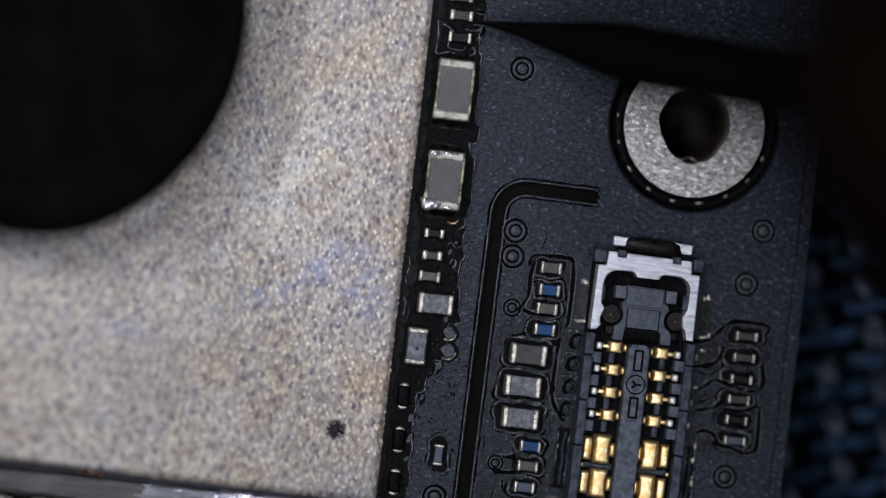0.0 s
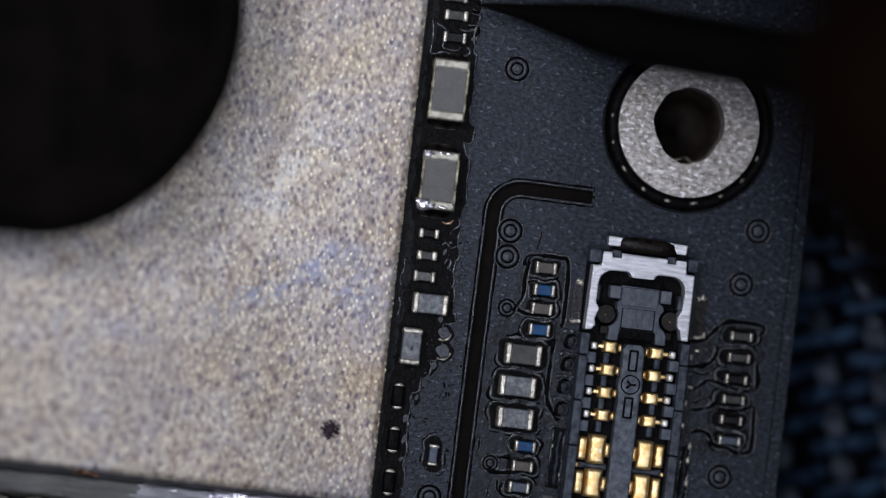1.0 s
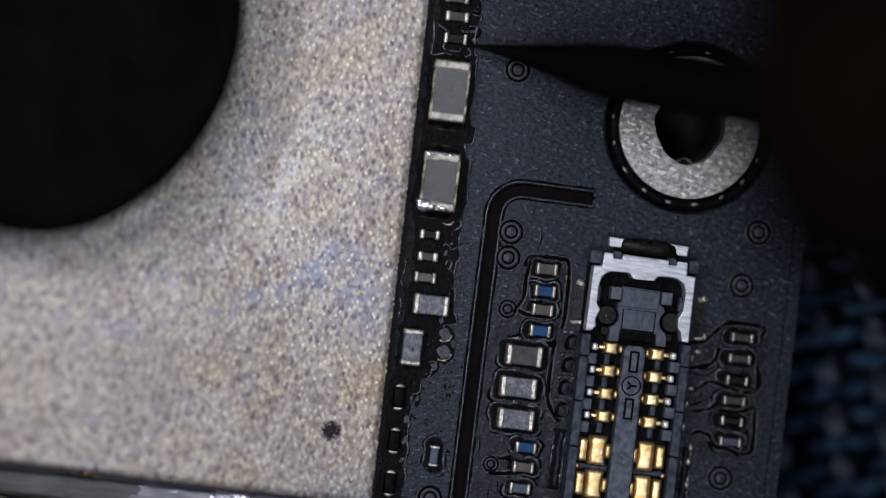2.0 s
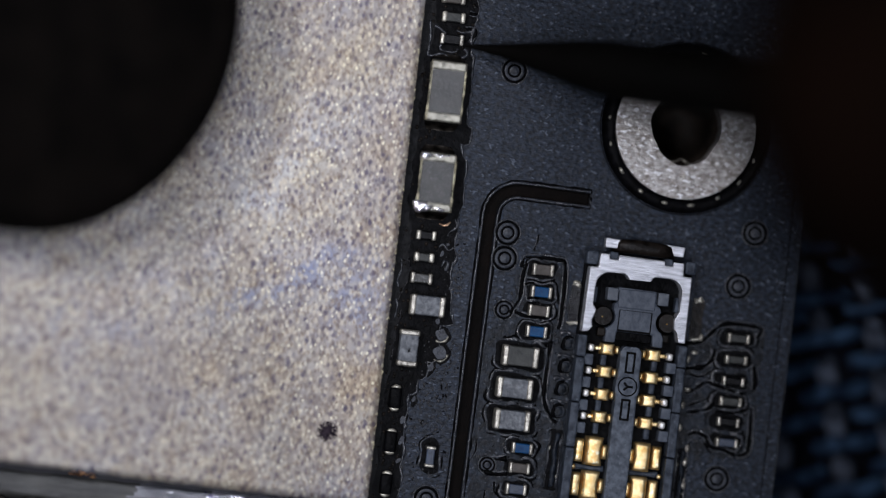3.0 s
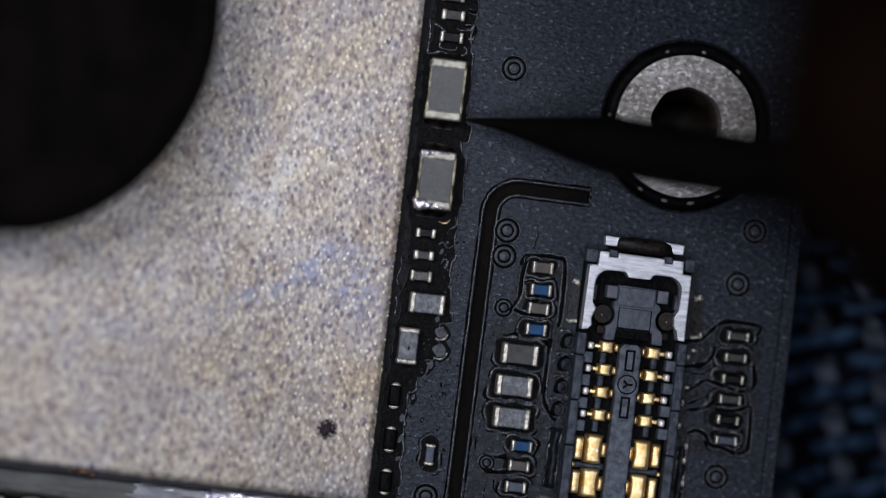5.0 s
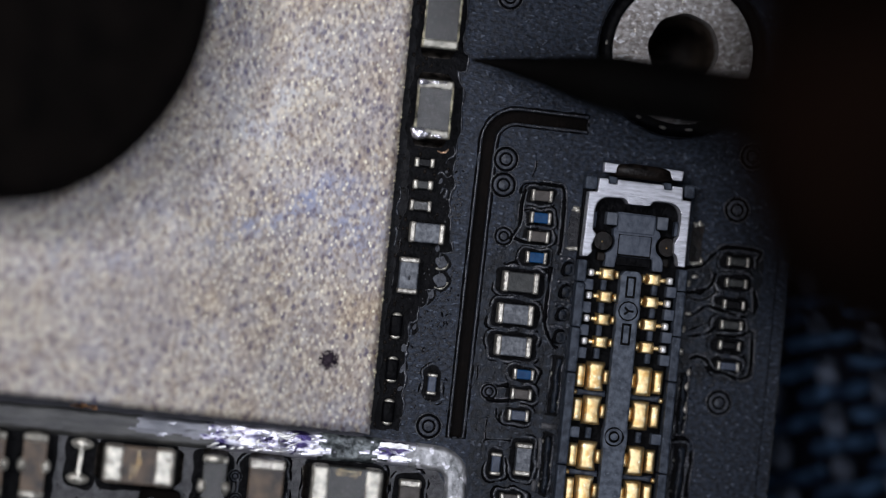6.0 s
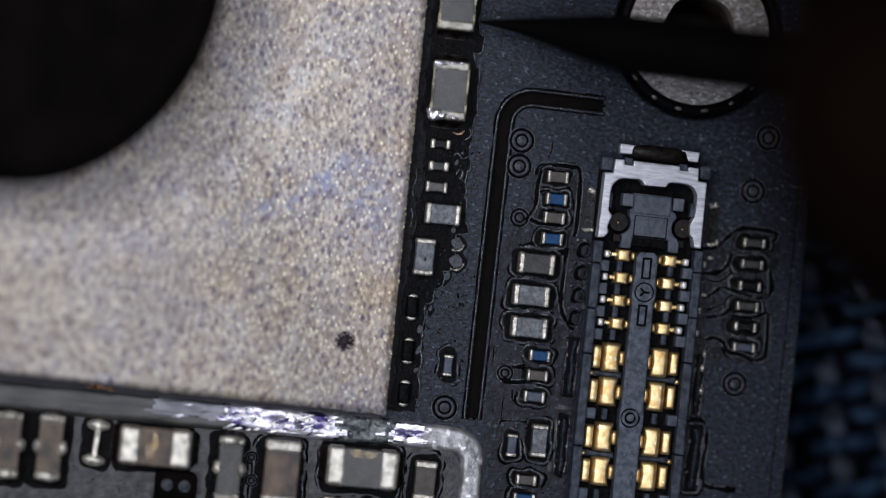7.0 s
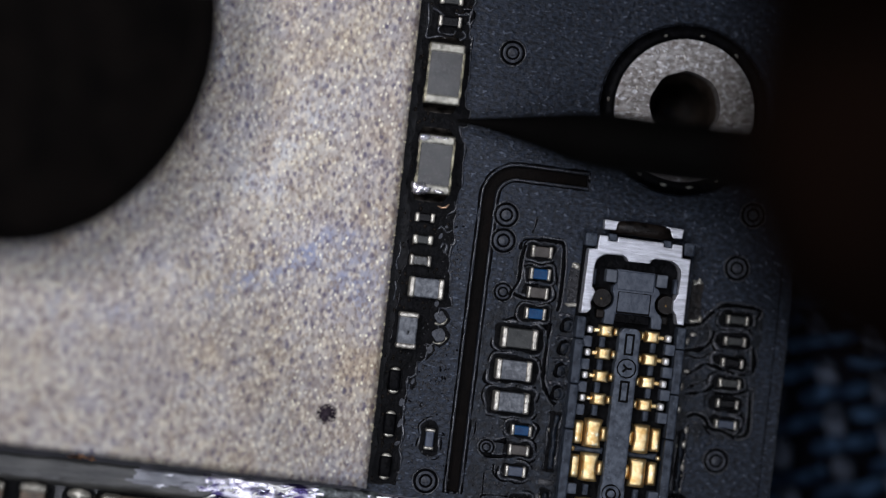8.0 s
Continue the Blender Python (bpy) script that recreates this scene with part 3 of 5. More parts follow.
FILLET = mat("dull_solder", (0.006, 0.005, 0.0045), (0.06, 0.052, 0.045), 5, 0.35, 0.8, 0.8, 9)


def pit(x, y, w, h, r=0.12, z=0.007, lip=True):
    """An opening in the solder mask: black laminate with an uneven glossy lip."""
    bm = bmesh.new()
    solid(bm, [ragged(rrect(x, y, w, h, r), 0.04)], Z - 0.02, Z + z)
    part("mask_opening", bm, PIT, board)
    if lip:
        for name, grow, rad, material in (("opening_lip", 0.07, 0.030, LIP), ("opening_groove", 0.17, 0.028, GROOVE)):
            pts = ragged(rrect(x, y, w + grow, h + grow, r + grow / 2), 0.045)
            bm = bmesh.new()
            tube(bm, [(*p, Z - 0.008) for p in pts], uneven(pts, rad, 1.5, 3.0), 6, closed=True, flat=0.7)
            part(name, bm, material, board, smooth=True)


def land(x, y, w, h, r, turn=0):
    """A land under the mask: a glossy domed disc in a dark ring, with a worn ridge beside it."""
    bm = bmesh.new()
    bmesh.ops.create_uvsphere(bm, u_segments=18, v_segments=8, radius=1, matrix=Matrix.Diagonal((w * 0.42, h * 0.42, 0.026, 1)))
    part("masked_land", bm, FILM, board, at=(x, y, Z), rz=turn, smooth=True)
    pts = ragged(rrect(0, 0, w, h, r), 0.03)
    bm = bmesh.new()
    tube(bm, [(*p, 0.004) for p in pts], uneven(pts, 0.040, 1.1, 3.0), 6, closed=True, flat=0.7)
    part("land_groove", bm, GROOVE, board, at=(x, y, Z), rz=turn, smooth=True)
    pts = [(-w * 0.8, h * 0.78), (-w * 0.35, h * 0.95), (w * 0.25, h * 0.86), (w * 0.75, h * 0.92)]
    line = smooth_path(pts)
    bm = bmesh.new()
    tube(bm, [(*p, 0.005) for p in line], uneven(line, 0.042, 0.8, 6.0), 6, flat=0.6)
    part("land_lip", bm, LIP, board, at=(x, y, Z), rz=turn, smooth=True)


# the row along the metal plate
def strip():
    """The black openings along the plate: their outer border, then the border beside the plate."""
    steps = [(14.0, 0.36), (6.95, 0.42), (6.35, 0.36), (5.5, 0.46), (3.5, 0.58), (2.95, 0.38), (2.55, 0.56), (0.95, 0.58), (-0.25, 0.48), (-1.05, 0.56), (-1.70, 0.68), (-2.05, 0.40), (-3.05, 0.15), (-3.55, -0.05), (-4.0, -0.25), (-7.02, -0.28)]
    inner = [(-7.02, -0.98), (-5.9, -0.90), (-4.2, -0.92), (-3.5, -0.86), (-3.1, -0.80), (-2.2, -0.78), (-1.9, -0.72), (-1.4, -0.78), (-0.9, -0.66), (0.1, -0.70), (0.7, -0.74), (1.0, -0.86), (2.7, -0.88), (3.0, -0.80), (3.4, -0.88), (5.2, -0.88), (5.5, -0.74), (6.2, -0.72), (7.4, -0.78), (14.0, -0.78)]
    pts = [(x, y) for y, x in inner]
    for (y0, x0), (y1, x1) in zip(steps, steps[1:]):
        pts += [(x0, y0), (x0 + 0.02, y1 + 0.08), ((x0 + x1) / 2, y1)]
    pts.append((steps[-1][1], -7.02))
    return pts


bm = bmesh.new()
solid(bm, [ragged(strip(), 0.05)], Z - 0.02, Z + 0.007)
part("mask_opening", bm, PIT, board, "black bare strip beside the metal plate")
# the shadow beside the plate, painted on the board as a dark grey band
bm = bmesh.new()
solid(bm, [ragged([(-1.6, -7.05), (-0.62, -7.05), (-0.62, 14.0), (-1.6, 14.0)], 0.03)], Z - 0.02, Z + 0.002)
part("underfill", bm, PLATE_SHADOW, board, "dark grey band, the plate's shadow painted along its foot")
edge = ragged(strip(), 0.05)
for name, keep, rad, material in (("opening_lip", lambda p: p[0] > -0.45 and p[1] > -6.95, 0.030, LIP), ("opening_lip", lambda p: p[0] < -0.55 and -3.2 < p[1] < -0.2, 0.018, RESIDUE)):
    line = [p for p in edge if keep(p)]
    bm = bmesh.new()
    tube(bm, [(*p, Z + 0.004) for p in line], uneven(line, rad, 0.9), 6, flat=0.9)
    part(name, bm, material, board, smooth=True)

CAP, RES = "chip_capacitor", "chip_resistor"
chip(CAP, -0.30, 6.95, 0.66, 0.29, 0.30, 0, CERAMIC_T, cap=0.14)
chip(RES, -0.24, 6.44, 0.64, 0.29, 0.26, 0, CERAMIC_D, SOLDER, 0.13, "small dark resistor with bright solder ends")
chip(RES, -0.22, 5.83, 0.64, 0.30, 0.26, 0, BLACKRES, TIN, 0.11)
upper_cap = chip(CAP, -0.25, 4.36, 1.66, 0.97, 0.80, 90, CERAMIC, TIN_D, 0.25, "large grey ceramic capacitor with tinned ends")
big_cap = chip(CAP, -0.24, 1.87, 1.60, 0.95, 0.80, 90, CERAMIC, TIN_D, 0.25, "large grey ceramic capacitor, bright solder on its ends")
# uneven pale strips along both long edges
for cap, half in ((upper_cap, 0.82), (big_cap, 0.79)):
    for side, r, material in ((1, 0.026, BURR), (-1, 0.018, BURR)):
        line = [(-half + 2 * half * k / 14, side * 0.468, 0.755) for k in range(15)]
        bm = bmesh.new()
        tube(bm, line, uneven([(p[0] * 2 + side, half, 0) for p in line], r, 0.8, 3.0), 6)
        part("glazed_edge", bm, material, cap, "pale strip along the ceramic block's edge", smooth=True)
# highlights on the solder, added as very bright lumps and streaks
for s, w in ((1, 0.13), (-1, 0.17)):
    bm = bmesh.new()
    bmesh.ops.create_icosphere(bm, subdivisions=3, radius=w)
    for v in bm.verts:
        v.co *= 1 + 0.8 * noise.noise(v.co * 11 + Vector((s, 0, 0)))
        v.co = Vector((v.co.x * (0.62 if s > 0 else 0.85), v.co.y * 1.3, v.co.z * 0.45))
    part("solder_blob", bm, SOLDER_GLINT, big_cap, "solder blob with its highlight put into a bright metal", at=(s * 0.69, 0.31, 0.79), smooth=True)
    line = [(s * (0.735 + 0.02 * math.sin(5 * k)), 0.36 - 0.075 * k, 0.80) for k in range(10)]
    bm = bmesh.new()
    tube(bm, line, uneven([(p[1] * 3, s, 0) for p in line], 0.026, 1.3, 2.0), 6, flat=0.6)
    part("solder_streak", bm, SOLDER_GLINT, big_cap, "highlight along the soldered end, built as a bright streak", smooth=True)
chip(RES, -0.30, 0.40, 0.54, 0.26, 0.26, 0, BLACKRES, SOLDER, 0.12)
chip(RES, -0.29, -0.21, 0.56, 0.26, 0.26, 0, CERAMIC_D, SOLDER, 0.15)
chip(CAP, -0.30, -0.79, 0.59, 0.30, 0.32, 0, CERAMIC, TIN, 0.11)
chip(CAP, -0.06, -1.52, 0.96, 0.57, 0.50, 0, CERAMIC_L, TIN, 0.16, "pale blue-grey speckled capacitor")
c = chip(CAP, -0.45, -2.73, 1.00, 0.55, 0.50, 90, CERAMIC_L, TIN, 0.15, "pale grey capacitor with a dark mark")
bm = bmesh.new()
box(bm, -0.06, -0.02, 0.47, 0.11, 0.045, 0.012, 0.01)
part("dark_mark", bm, PIT, c)
for x, y in ((-0.63, -4.14), (-0.62, -5.35), (-0.61, -6.52)):
    bm = bmesh.new()
    box(bm, 0, 0, 0.0, 0.60, 0.34, 0.22, 0.07, 2)
    c = part(RES, bm, PIT, board, "black resistor with curved bright solder ends", at=(x, y, Z), rz=90, smooth=True)
    for s in (-1, 1):
        arc = [(s * (0.24 + 0.07 * math.cos(radians(t))), 0.125 * math.sin(radians(t)), 0.15) for t in range(-80, 81, 20)]
        bm = bmesh.new()
        tube(bm, arc, [0.014 + 0.048 * math.cos(radians(t)) for t in range(-80, 81, 20)], 8)
        part("terminal", bm, SOLDER, c, smooth=True)

for pts in ([(-0.72, 6.16), (-0.60, 6.12), (-0.46, 6.02), (-0.40, 5.94), (-0.50, 5.66), (-0.46, 5.52), (-0.10, 5.50), (-0.02, 5.60)],
            [(-0.10, 6.10), (0.06, 6.06), (0.30, 6.10), (0.34, 6.20), (0.42, 6.10), (0.38, 5.86), (0.24, 5.84)],
            [(-0.86, 6.30), (-0.80, 5.80), (-0.82, 5.40), (-0.72, 5.34), (-0.40, 5.42), (-0.22, 5.30)],
            [(0.16, 5.62), (0.26, 5.52), (0.22, 5.42), (0.10, 5.36)],
            [(0.46, 0.95), (0.52, 0.72), (0.34, 0.56), (0.30, 0.44)],
            [(0.10, 0.12), (0.22, 0.20), (0.36, 0.06), (0.50, 0.14)],
            [(0.22, -0.42), (0.30, -0.24), (0.40, -0.30), (0.36, -0.52)],
            [(-0.90, -0.30), (-0.86, -0.62), (-0.94, -0.90), (-0.88, -1.10)],
            [(-0.92, -1.42), (-0.86, -1.62), (-0.90, -1.98)]):
    line = smooth_path(pts)
    bm = bmesh.new()
    tube(bm, [(*p, Z + 0.012) for p in line], uneven(line, 0.032, 0.7, 5.0), 6, flat=0.8)
    part("mask_ridge", bm, LIP, board, "glossy torn ridge of solder mask", smooth=True)
bm = bmesh.new()
arc = [(0.02, 0.76, Z + 0.05), (0.14, 0.72, Z + 0.09), (0.24, 0.74, Z + 0.11), (0.33, 0.84, Z + 0.10)]
tube(bm, arc, [0.015, 0.035, 0.04, 0.02], 8)
part("solder_bead", bm, COPPERY, board, "coppery solder edge under the large capacitor", smooth=True)

# middle columns
for (x, y), body, label in (((3.02, -0.18), CERAMIC_T, "small tan capacitor"), ((3.04, -0.79), BLUE, "small blue capacitor"),
                            ((3.03, -1.31), CERAMIC_T, "small tan capacitor"), ((3.03, -1.89), BLUE, "small blue capacitor")):
    pit(x - 0.01, y, 0.80, 0.44, 0.12)
    chip(CAP, x, y, 0.58, 0.325, 0.33, 0, body, TIN, 0.10, label)
for (x, y), body, label in (((2.65, -2.61), CERAMIC_D, "dark grey capacitor"), ((2.59, -3.50), CERAMIC_L, "pale speckled capacitor"),
                            ((2.62, -4.38), CERAMIC_L, "pale speckled capacitor")):
    pit(x + 0.03, y, 1.36, 0.76, 0.18)
    chip(CAP, x, y, 1.00, 0.575, 0.55, 0, body, TIN, 0.17, label)
for (x, y), body, label in (((3.01, -5.13), BLUE, "small blue capacitor"), ((3.00, -5.68), CERAMIC_T, "small tan capacitor"), ((2.97, -6.27), SLATE, "small slate-blue resistor")):
    pit(x, y, 0.82, 0.44, 0.16)
    chip(CAP, x, y, 0.58, 0.305, 0.30, 0, body, TIN, 0.10, label)
pit(3.22, -7.46, 0.62, 1.12, 0.14)
chip(CAP, 3.22, -7.46, 0.90, 0.45, 0.42, 90, CERAMIC_L, TIN, 0.15, "pale mauve-grey capacitor")
pit(2.49, -7.66, 0.46, 0.86, 0.16)
chip(RES, 2.49, -7.66, 0.62, 0.29, 0.28, 90, SLATE, TIN, 0.10)
pit(2.98, -8.58, 0.82, 0.42, 0.12)
chip(CAP, 2.98, -8.58, 0.57, 0.29, 0.30, 0, CERAMIC_T, TIN, 0.11)
pit(2.97, -9.11, 0.82, 0.42, 0.12)
chip(CAP, 2.97, -9.11, 0.60, 0.32, 0.30, 0, BLUE, TIN, 0.10, "small blue capacitor")
pit(0.51, -5.64, 0.50, 0.98, 0.22)
chip(RES, 0.51, -5.64, 0.58, 0.27, 0.28, 90, SLATE, TIN, 0.09, "small slate-blue resistor")

# column beside the board's edge
for i, (x, y) in enumerate(((8.66, -1.44), (8.66, -2.04), (8.65, -2.64), (8.64, -3.21), (8.64, -3.78), (8.66, -4.35))):
    pit(x - 0.03, y, 0.96, 0.46, 0.20)
    chip(RES, x, y, 0.62, 0.25, 0.26, 0, SLATE if i == 5 else (CERAMIC_D if i in (0, 1, 3) else BLACKRES), TIN, 0.10,
         "small dark resistor with tinned ends")

# parts inside the tinned rail
bm = bmesh.new()
solid(bm, [[(-16.9, -14.9), (1.2, -14.9), (1.2, -8.4), (0.9, -8.0), (-16.9, -8.0)]], Z - 0.02, Z + 0.003)
part("shielded_area", bm, MASK_GREY, board, "greyed solder mask inside the shield rail")
for (x, y), w, h in (((-11.30, -9.01), 1.2, 2.2), ((-10.16, -8.95), 1.25, 2.2), ((-8.87, -8.68), 0.85, 1.5), ((-7.32, -8.67), 2.25, 1.4),
                     ((-5.24, -9.07), 1.1, 2.1), ((-3.83, -9.06), 1.35, 2.0), ((-1.60, -8.70), 2.25, 1.45), ((0.17, -8.88), 0.85, 1.5)):
    pit(x, y, w, h, 0.25, z=0.008, lip=x > -5)
for x, y in ((-11.24, -8.92), (-10.10, -8.89), (-5.20, -9.02)):
    c = chip(CAP, x, y, 1.75, 0.70, 0.70, 90, CERAMIC_B if x < -8 else CERAMIC, TIN_D, 0.20, "four-terminal capacitor with bright side contacts")
    for bx, by, w, h in ((0.02, -0.33, 0.19, 0.13), (0.02, 0.33, 0.19, 0.13), (-0.79, 0.02, 0.13, 0.30), (0.79, 0.02, 0.13, 0.30)):
        bm = bmesh.new()
        bmesh.ops.create_icosphere(bm, subdivisions=3, radius=1)
        for v in bm.verts:
            v.co *= 1 + 0.25 * noise.noise(v.co * 1.7 + Vector((bx, by, x)))
        bmesh.ops.scale(bm, vec=(w, h, 0.16), verts=bm.verts)
        part("terminal", bm, SOLDER, c, "rounded bright solder contact", at=(bx, by, 0.62), smooth=True)
c = chip(RES, -8.87, -8.67, 1.10, 0.19, 0.30, 90, SOLDER, SOLDER, 0.2, "narrow solder-covered resistor", rz=-3)
for s in (-1, 1):
    bm = bmesh.new()
    bmesh.ops.create_uvsphere(bm, u_segments=14, v_segments=8, radius=1)
    bmesh.ops.scale(bm, vec=(0.17, 0.33, 0.16), verts=bm.verts)
    part("solder_blob", bm, SOLDER, c, at=(s * 0.48, 0, 0.14), smooth=True)
brown_cap = chip(CAP, -7.27, -8.60, 1.95, 1.06, 0.90, 0, CERAMIC_B, SOLDER, 0.58, "brown capacitor with wide bright solder ends")
chip(CAP, -3.79, -9.00, 1.78, 0.98, 0.90, 90, CERAMIC_B, TIN, 0.27, "brown-grey capacitor")
grey_cap = chip(CAP, -1.59, -8.64, 1.95, 1.10, 0.90, 0, CERAMIC, SOLDER, 0.52, "grey capacitor with wide bright solder ends")
random.seed(5)
for thing, x0, x1, y0, y1, count, ln in ((brown_cap, -0.20, 0.06, -0.30, 0.30, 5, 0.30), (grey_cap, -0.36, 0.34, 0.30, 0.46, 30, 0.05)):
    bm = bmesh.new()
    for k in range(count):
        box(bm, random.uniform(x0, x1), random.uniform(y0, y1), 0.872, random.uniform(0.006, 0.013), random.uniform(0.5, 1.6) * ln, 0.012)
    tagged(part("gilt_scratches", bm, GOLD, thing, "fine golden scratches"), kind="stuff")
chip(CAP, 0.18, -8.86, 1.10, 0.60, 0.50, 90, CERAMIC_T, TIN, 0.2, "small tan capacitor")
chip(CAP, -1.94, -9.77, 1.2, 0.5, 0.4, 0, CERAMIC_T, TIN, 0.3)
for x, y in ((-4.55, -9.31), (-4.61, -8.69)):
    ring_pad(x, y, 0.15)
bm = bmesh.new()
solid(bm, [rrect(0, 0, 1.15, 1.0, 0.22)], 0.0, 0.35)
c = part("diode_package", bm, MATT_BLACK, board, "small black moulded part with two pale dimples", at=(-6.60, -9.72, Z))
for x in (-0.24, 0.24):
    bm = bmesh.new()
    lathe(bm, [(0.005, 0.03), (0.06, 0.03), (0.10, 0.0), (0.16, -0.01)], 18)
    part("dimple", bm, PAD, c, at=(x, 0.10, 0.36), smooth=True)

# ---------------- metal plate ----------------
def plate_lift(x, y):
    """The thin plate bows up towards its far lower corner."""
    d = max(0.0, -0.85 * x - 0.5 * y - 3.0)
    return 0.45 + (0.032 * d * d if d < 3.5 else 0.392 + 0.12 * (d - 3.5))


bm = bmesh.new()
NX, NY = 90, 110
rows = {}
for lev in (0, 1):
    for i in range(NX + 1):
        for j in range(NY + 1):
            x, y = -17 + 15.91 * i / NX, -7.05 + 21.05 * j / NY
            if i == NX:
                x += 0.022 * noise.noise(Vector((0, y * 5.0, 1)))
            if j == 0:
                y += -0.10 + 0.02 * (-1.1 - x) + 0.04 * noise.noise(Vector((x * 3.0, 0, 2))) + 0.02 * noise.noise(Vector((x * 11.0, 0, 5)))
            rows[lev, i, j] = bm.verts.new((x, y, Z + plate_lift(x, y) - 0.33 * lev - (0.03 if lev == 0 and (i == NX or j == 0) else 0)))
for i in range(NX):
    for j in range(NY):
        bm.faces.new([rows[0, i + p, j + q] for p, q in ((0, 0), (1, 0), (1, 1), (0, 1))])
        if i in (0, NX - 1) or j in (0, NY - 1):
            bm.faces.new([rows[1, i + p, j + q] for p, q in ((0, 0), (0, 1), (1, 1), (1, 0))])
for i in range(NX):
    for j in (0, NY):
        bm.faces.new([rows[0, i, j], rows[1, i, j], rows[1, i + 1, j], rows[0, i + 1, j]])
for j in range(NY):
    for i in (0, NX):
        bm.faces.new([rows[0, i, j], rows[0, i, j + 1], rows[1, i, j + 1], rows[1, i, j]])
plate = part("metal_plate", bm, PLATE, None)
tagged(plate, "grey bead-blasted metal plate with fine dark pits, lying on the board", "metal plate")
for poly in plate.data.polygons:
    poly.use_smooth = poly.normal.z > 0.9
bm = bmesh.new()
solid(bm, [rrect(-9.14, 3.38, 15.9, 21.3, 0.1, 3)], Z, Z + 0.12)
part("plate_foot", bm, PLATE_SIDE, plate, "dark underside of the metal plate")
random.seed(14)
bm = bmesh.new()
for k in range(240):
    y, s = random.uniform(-7.0, 8.0), random.uniform(0.012, 0.034)
    bmesh.ops.create_icosphere(bm, subdivisions=1, radius=s, matrix=Matrix.Translation((-1.10 + random.uniform(-0.03, 0.015), y, Z + plate_lift(-1.1, y) - 0.05 + random.uniform(-0.03, 0.04))) @ Matrix.Diagonal((0.8, random.uniform(0.7, 2.0), 0.8, 1)))
tagged(part("edge_burr", bm, BURR, plate, "bright yellowish burr along the plate's edge", smooth=True), kind="stuff")
SPOT = (-2.41, -5.25, Z + plate_lift(-2.41, -5.25) + 0.022)
random.seed(12)
bm = bmesh.new()
for k in range(150):
    a, r = random.uniform(0, 6.28), 0.29 * random.random() ** 0.8
    s = random.uniform(0.02, 0.055) * (1.3 - r * 2.8)
    bmesh.ops.create_circle(bm, cap_ends=True, segments=7, radius=s, matrix=Matrix.Translation((r * math.cos(a), r * math.sin(a), 0.003 + 0.0002 * k)))
tagged(part("pitted_stain", bm, SCORCH, plate, "dark scorched pits", at=SPOT), kind="stuff")

# ---------------- tinned rail of the shield can ----------------
rail_line = [(-17, -7.58), (-8, -7.61), (-4, -7.61), (-1, -7.62), (0.6, -7.65)] + [(0.87 + 0.58 * math.sin(radians(a)), -8.25 + 0.58 * math.cos(radians(a))) for a in range(0, 91, 15)] + [(1.46, -10), (1.47, -15)]
dense = []
for a, b in zip(rail_line, rail_line[1:]):
    n = max(1, int(math.dist(a, b) / 0.07))
    dense += [(a[0] + (b[0] - a[0]) * k / n, a[1] + (b[1] - a[1]) * k / n) for k in range(n)]
bm = bmesh.new()
prev = None
W = 0.60
stretches = {RAIL_DULL: bmesh.new(), RAIL_GREY: bmesh.new(), RAIL: bmesh.new(), RAIL_SPECK: bmesh.new(), RAIL_PALE: bmesh.new()}


def rail_kind(p, f):
    """Which finish the rail has along its length (p) and across it (f)."""
    x = p[0] + 0.5 * noise.noise(Vector((f * 2.0, p[0] * 1.2, 3.0))) + 0.35 * noise.noise(Vector((f * 5.0, p[0] * 6.0, 1.0)))
    if p[1] < -8.2 or x > 0.15:
        return RAIL_PALE
    if x < -7.4 or (x < -5.2 and f > 0.35 + 0.2 * noise.noise(Vector((p[0] * 2, 0, 8)))):
        return RAIL_DULL
    if x < -5.5:
        return RAIL_GREY
    return RAIL if x < -2.3 or x > -0.75 else RAIL_SPECK


for i, p in enumerate(dense):
    a, b = dense[max(i - 1, 0)], dense[min(i + 1, len(dense) - 1)]
    d = Vector((b[0] - a[0], b[1] - a[1])).normalized()
    row = []
    W = (0.82 if p[0] < -2.5 else max(0.70, 0.82 - 0.06 * (p[0] + 2.5))) if p[1] > -7.9 else max(0.60, 0.70 - 0.25 * (-7.9 - p[1]))
    for k in range(15):
        f = k / 14 * 2 - 1
        q = Vector((p[0] - d.y * f * W / 2, p[1] + d.x * f * W / 2, 0))
        lump = noise.noise(q * 2.0) * 0.07 + noise.noise(q * 6.0) * 0.035 + noise.noise(Vector((q.x * 3, q.y * 12, 0))) * 0.015
        rough = 0.35 if q.x < -5.5 else (0.45 if q.x > 0.1 else 1.0)
        h = 0.02 + 0.16 * max(0, 1 - f ** 8) + (lump * rough if abs(f) < 0.95 else 0)
        row.append((q.x, q.y, Z + h))
    if prev:
        for k in range(14):
            to = stretches[rail_kind(p, 1 - k / 7)]
            to.faces.new([to.verts.new(v) for v in (prev[k], prev[k + 1], row[k + 1], row[k])])
    prev = row
for material, text in ((RAIL_DULL, "dull grey masked stretch of the shield rail"), (RAIL_GREY, "smooth grey solder on the shield rail"), (RAIL, "bright gouged solder on the shield rail"),
                       (RAIL_SPECK, "dark speckled stretch of the shield rail"), (RAIL_PALE, "pale matt corner of the shield rail")):
    bmesh.ops.remove_doubles(stretches[material], verts=stretches[material].verts, dist=0.0005)
    part("shield_rail", stretches[material], material, board, text, smooth=True)
random.seed(19)
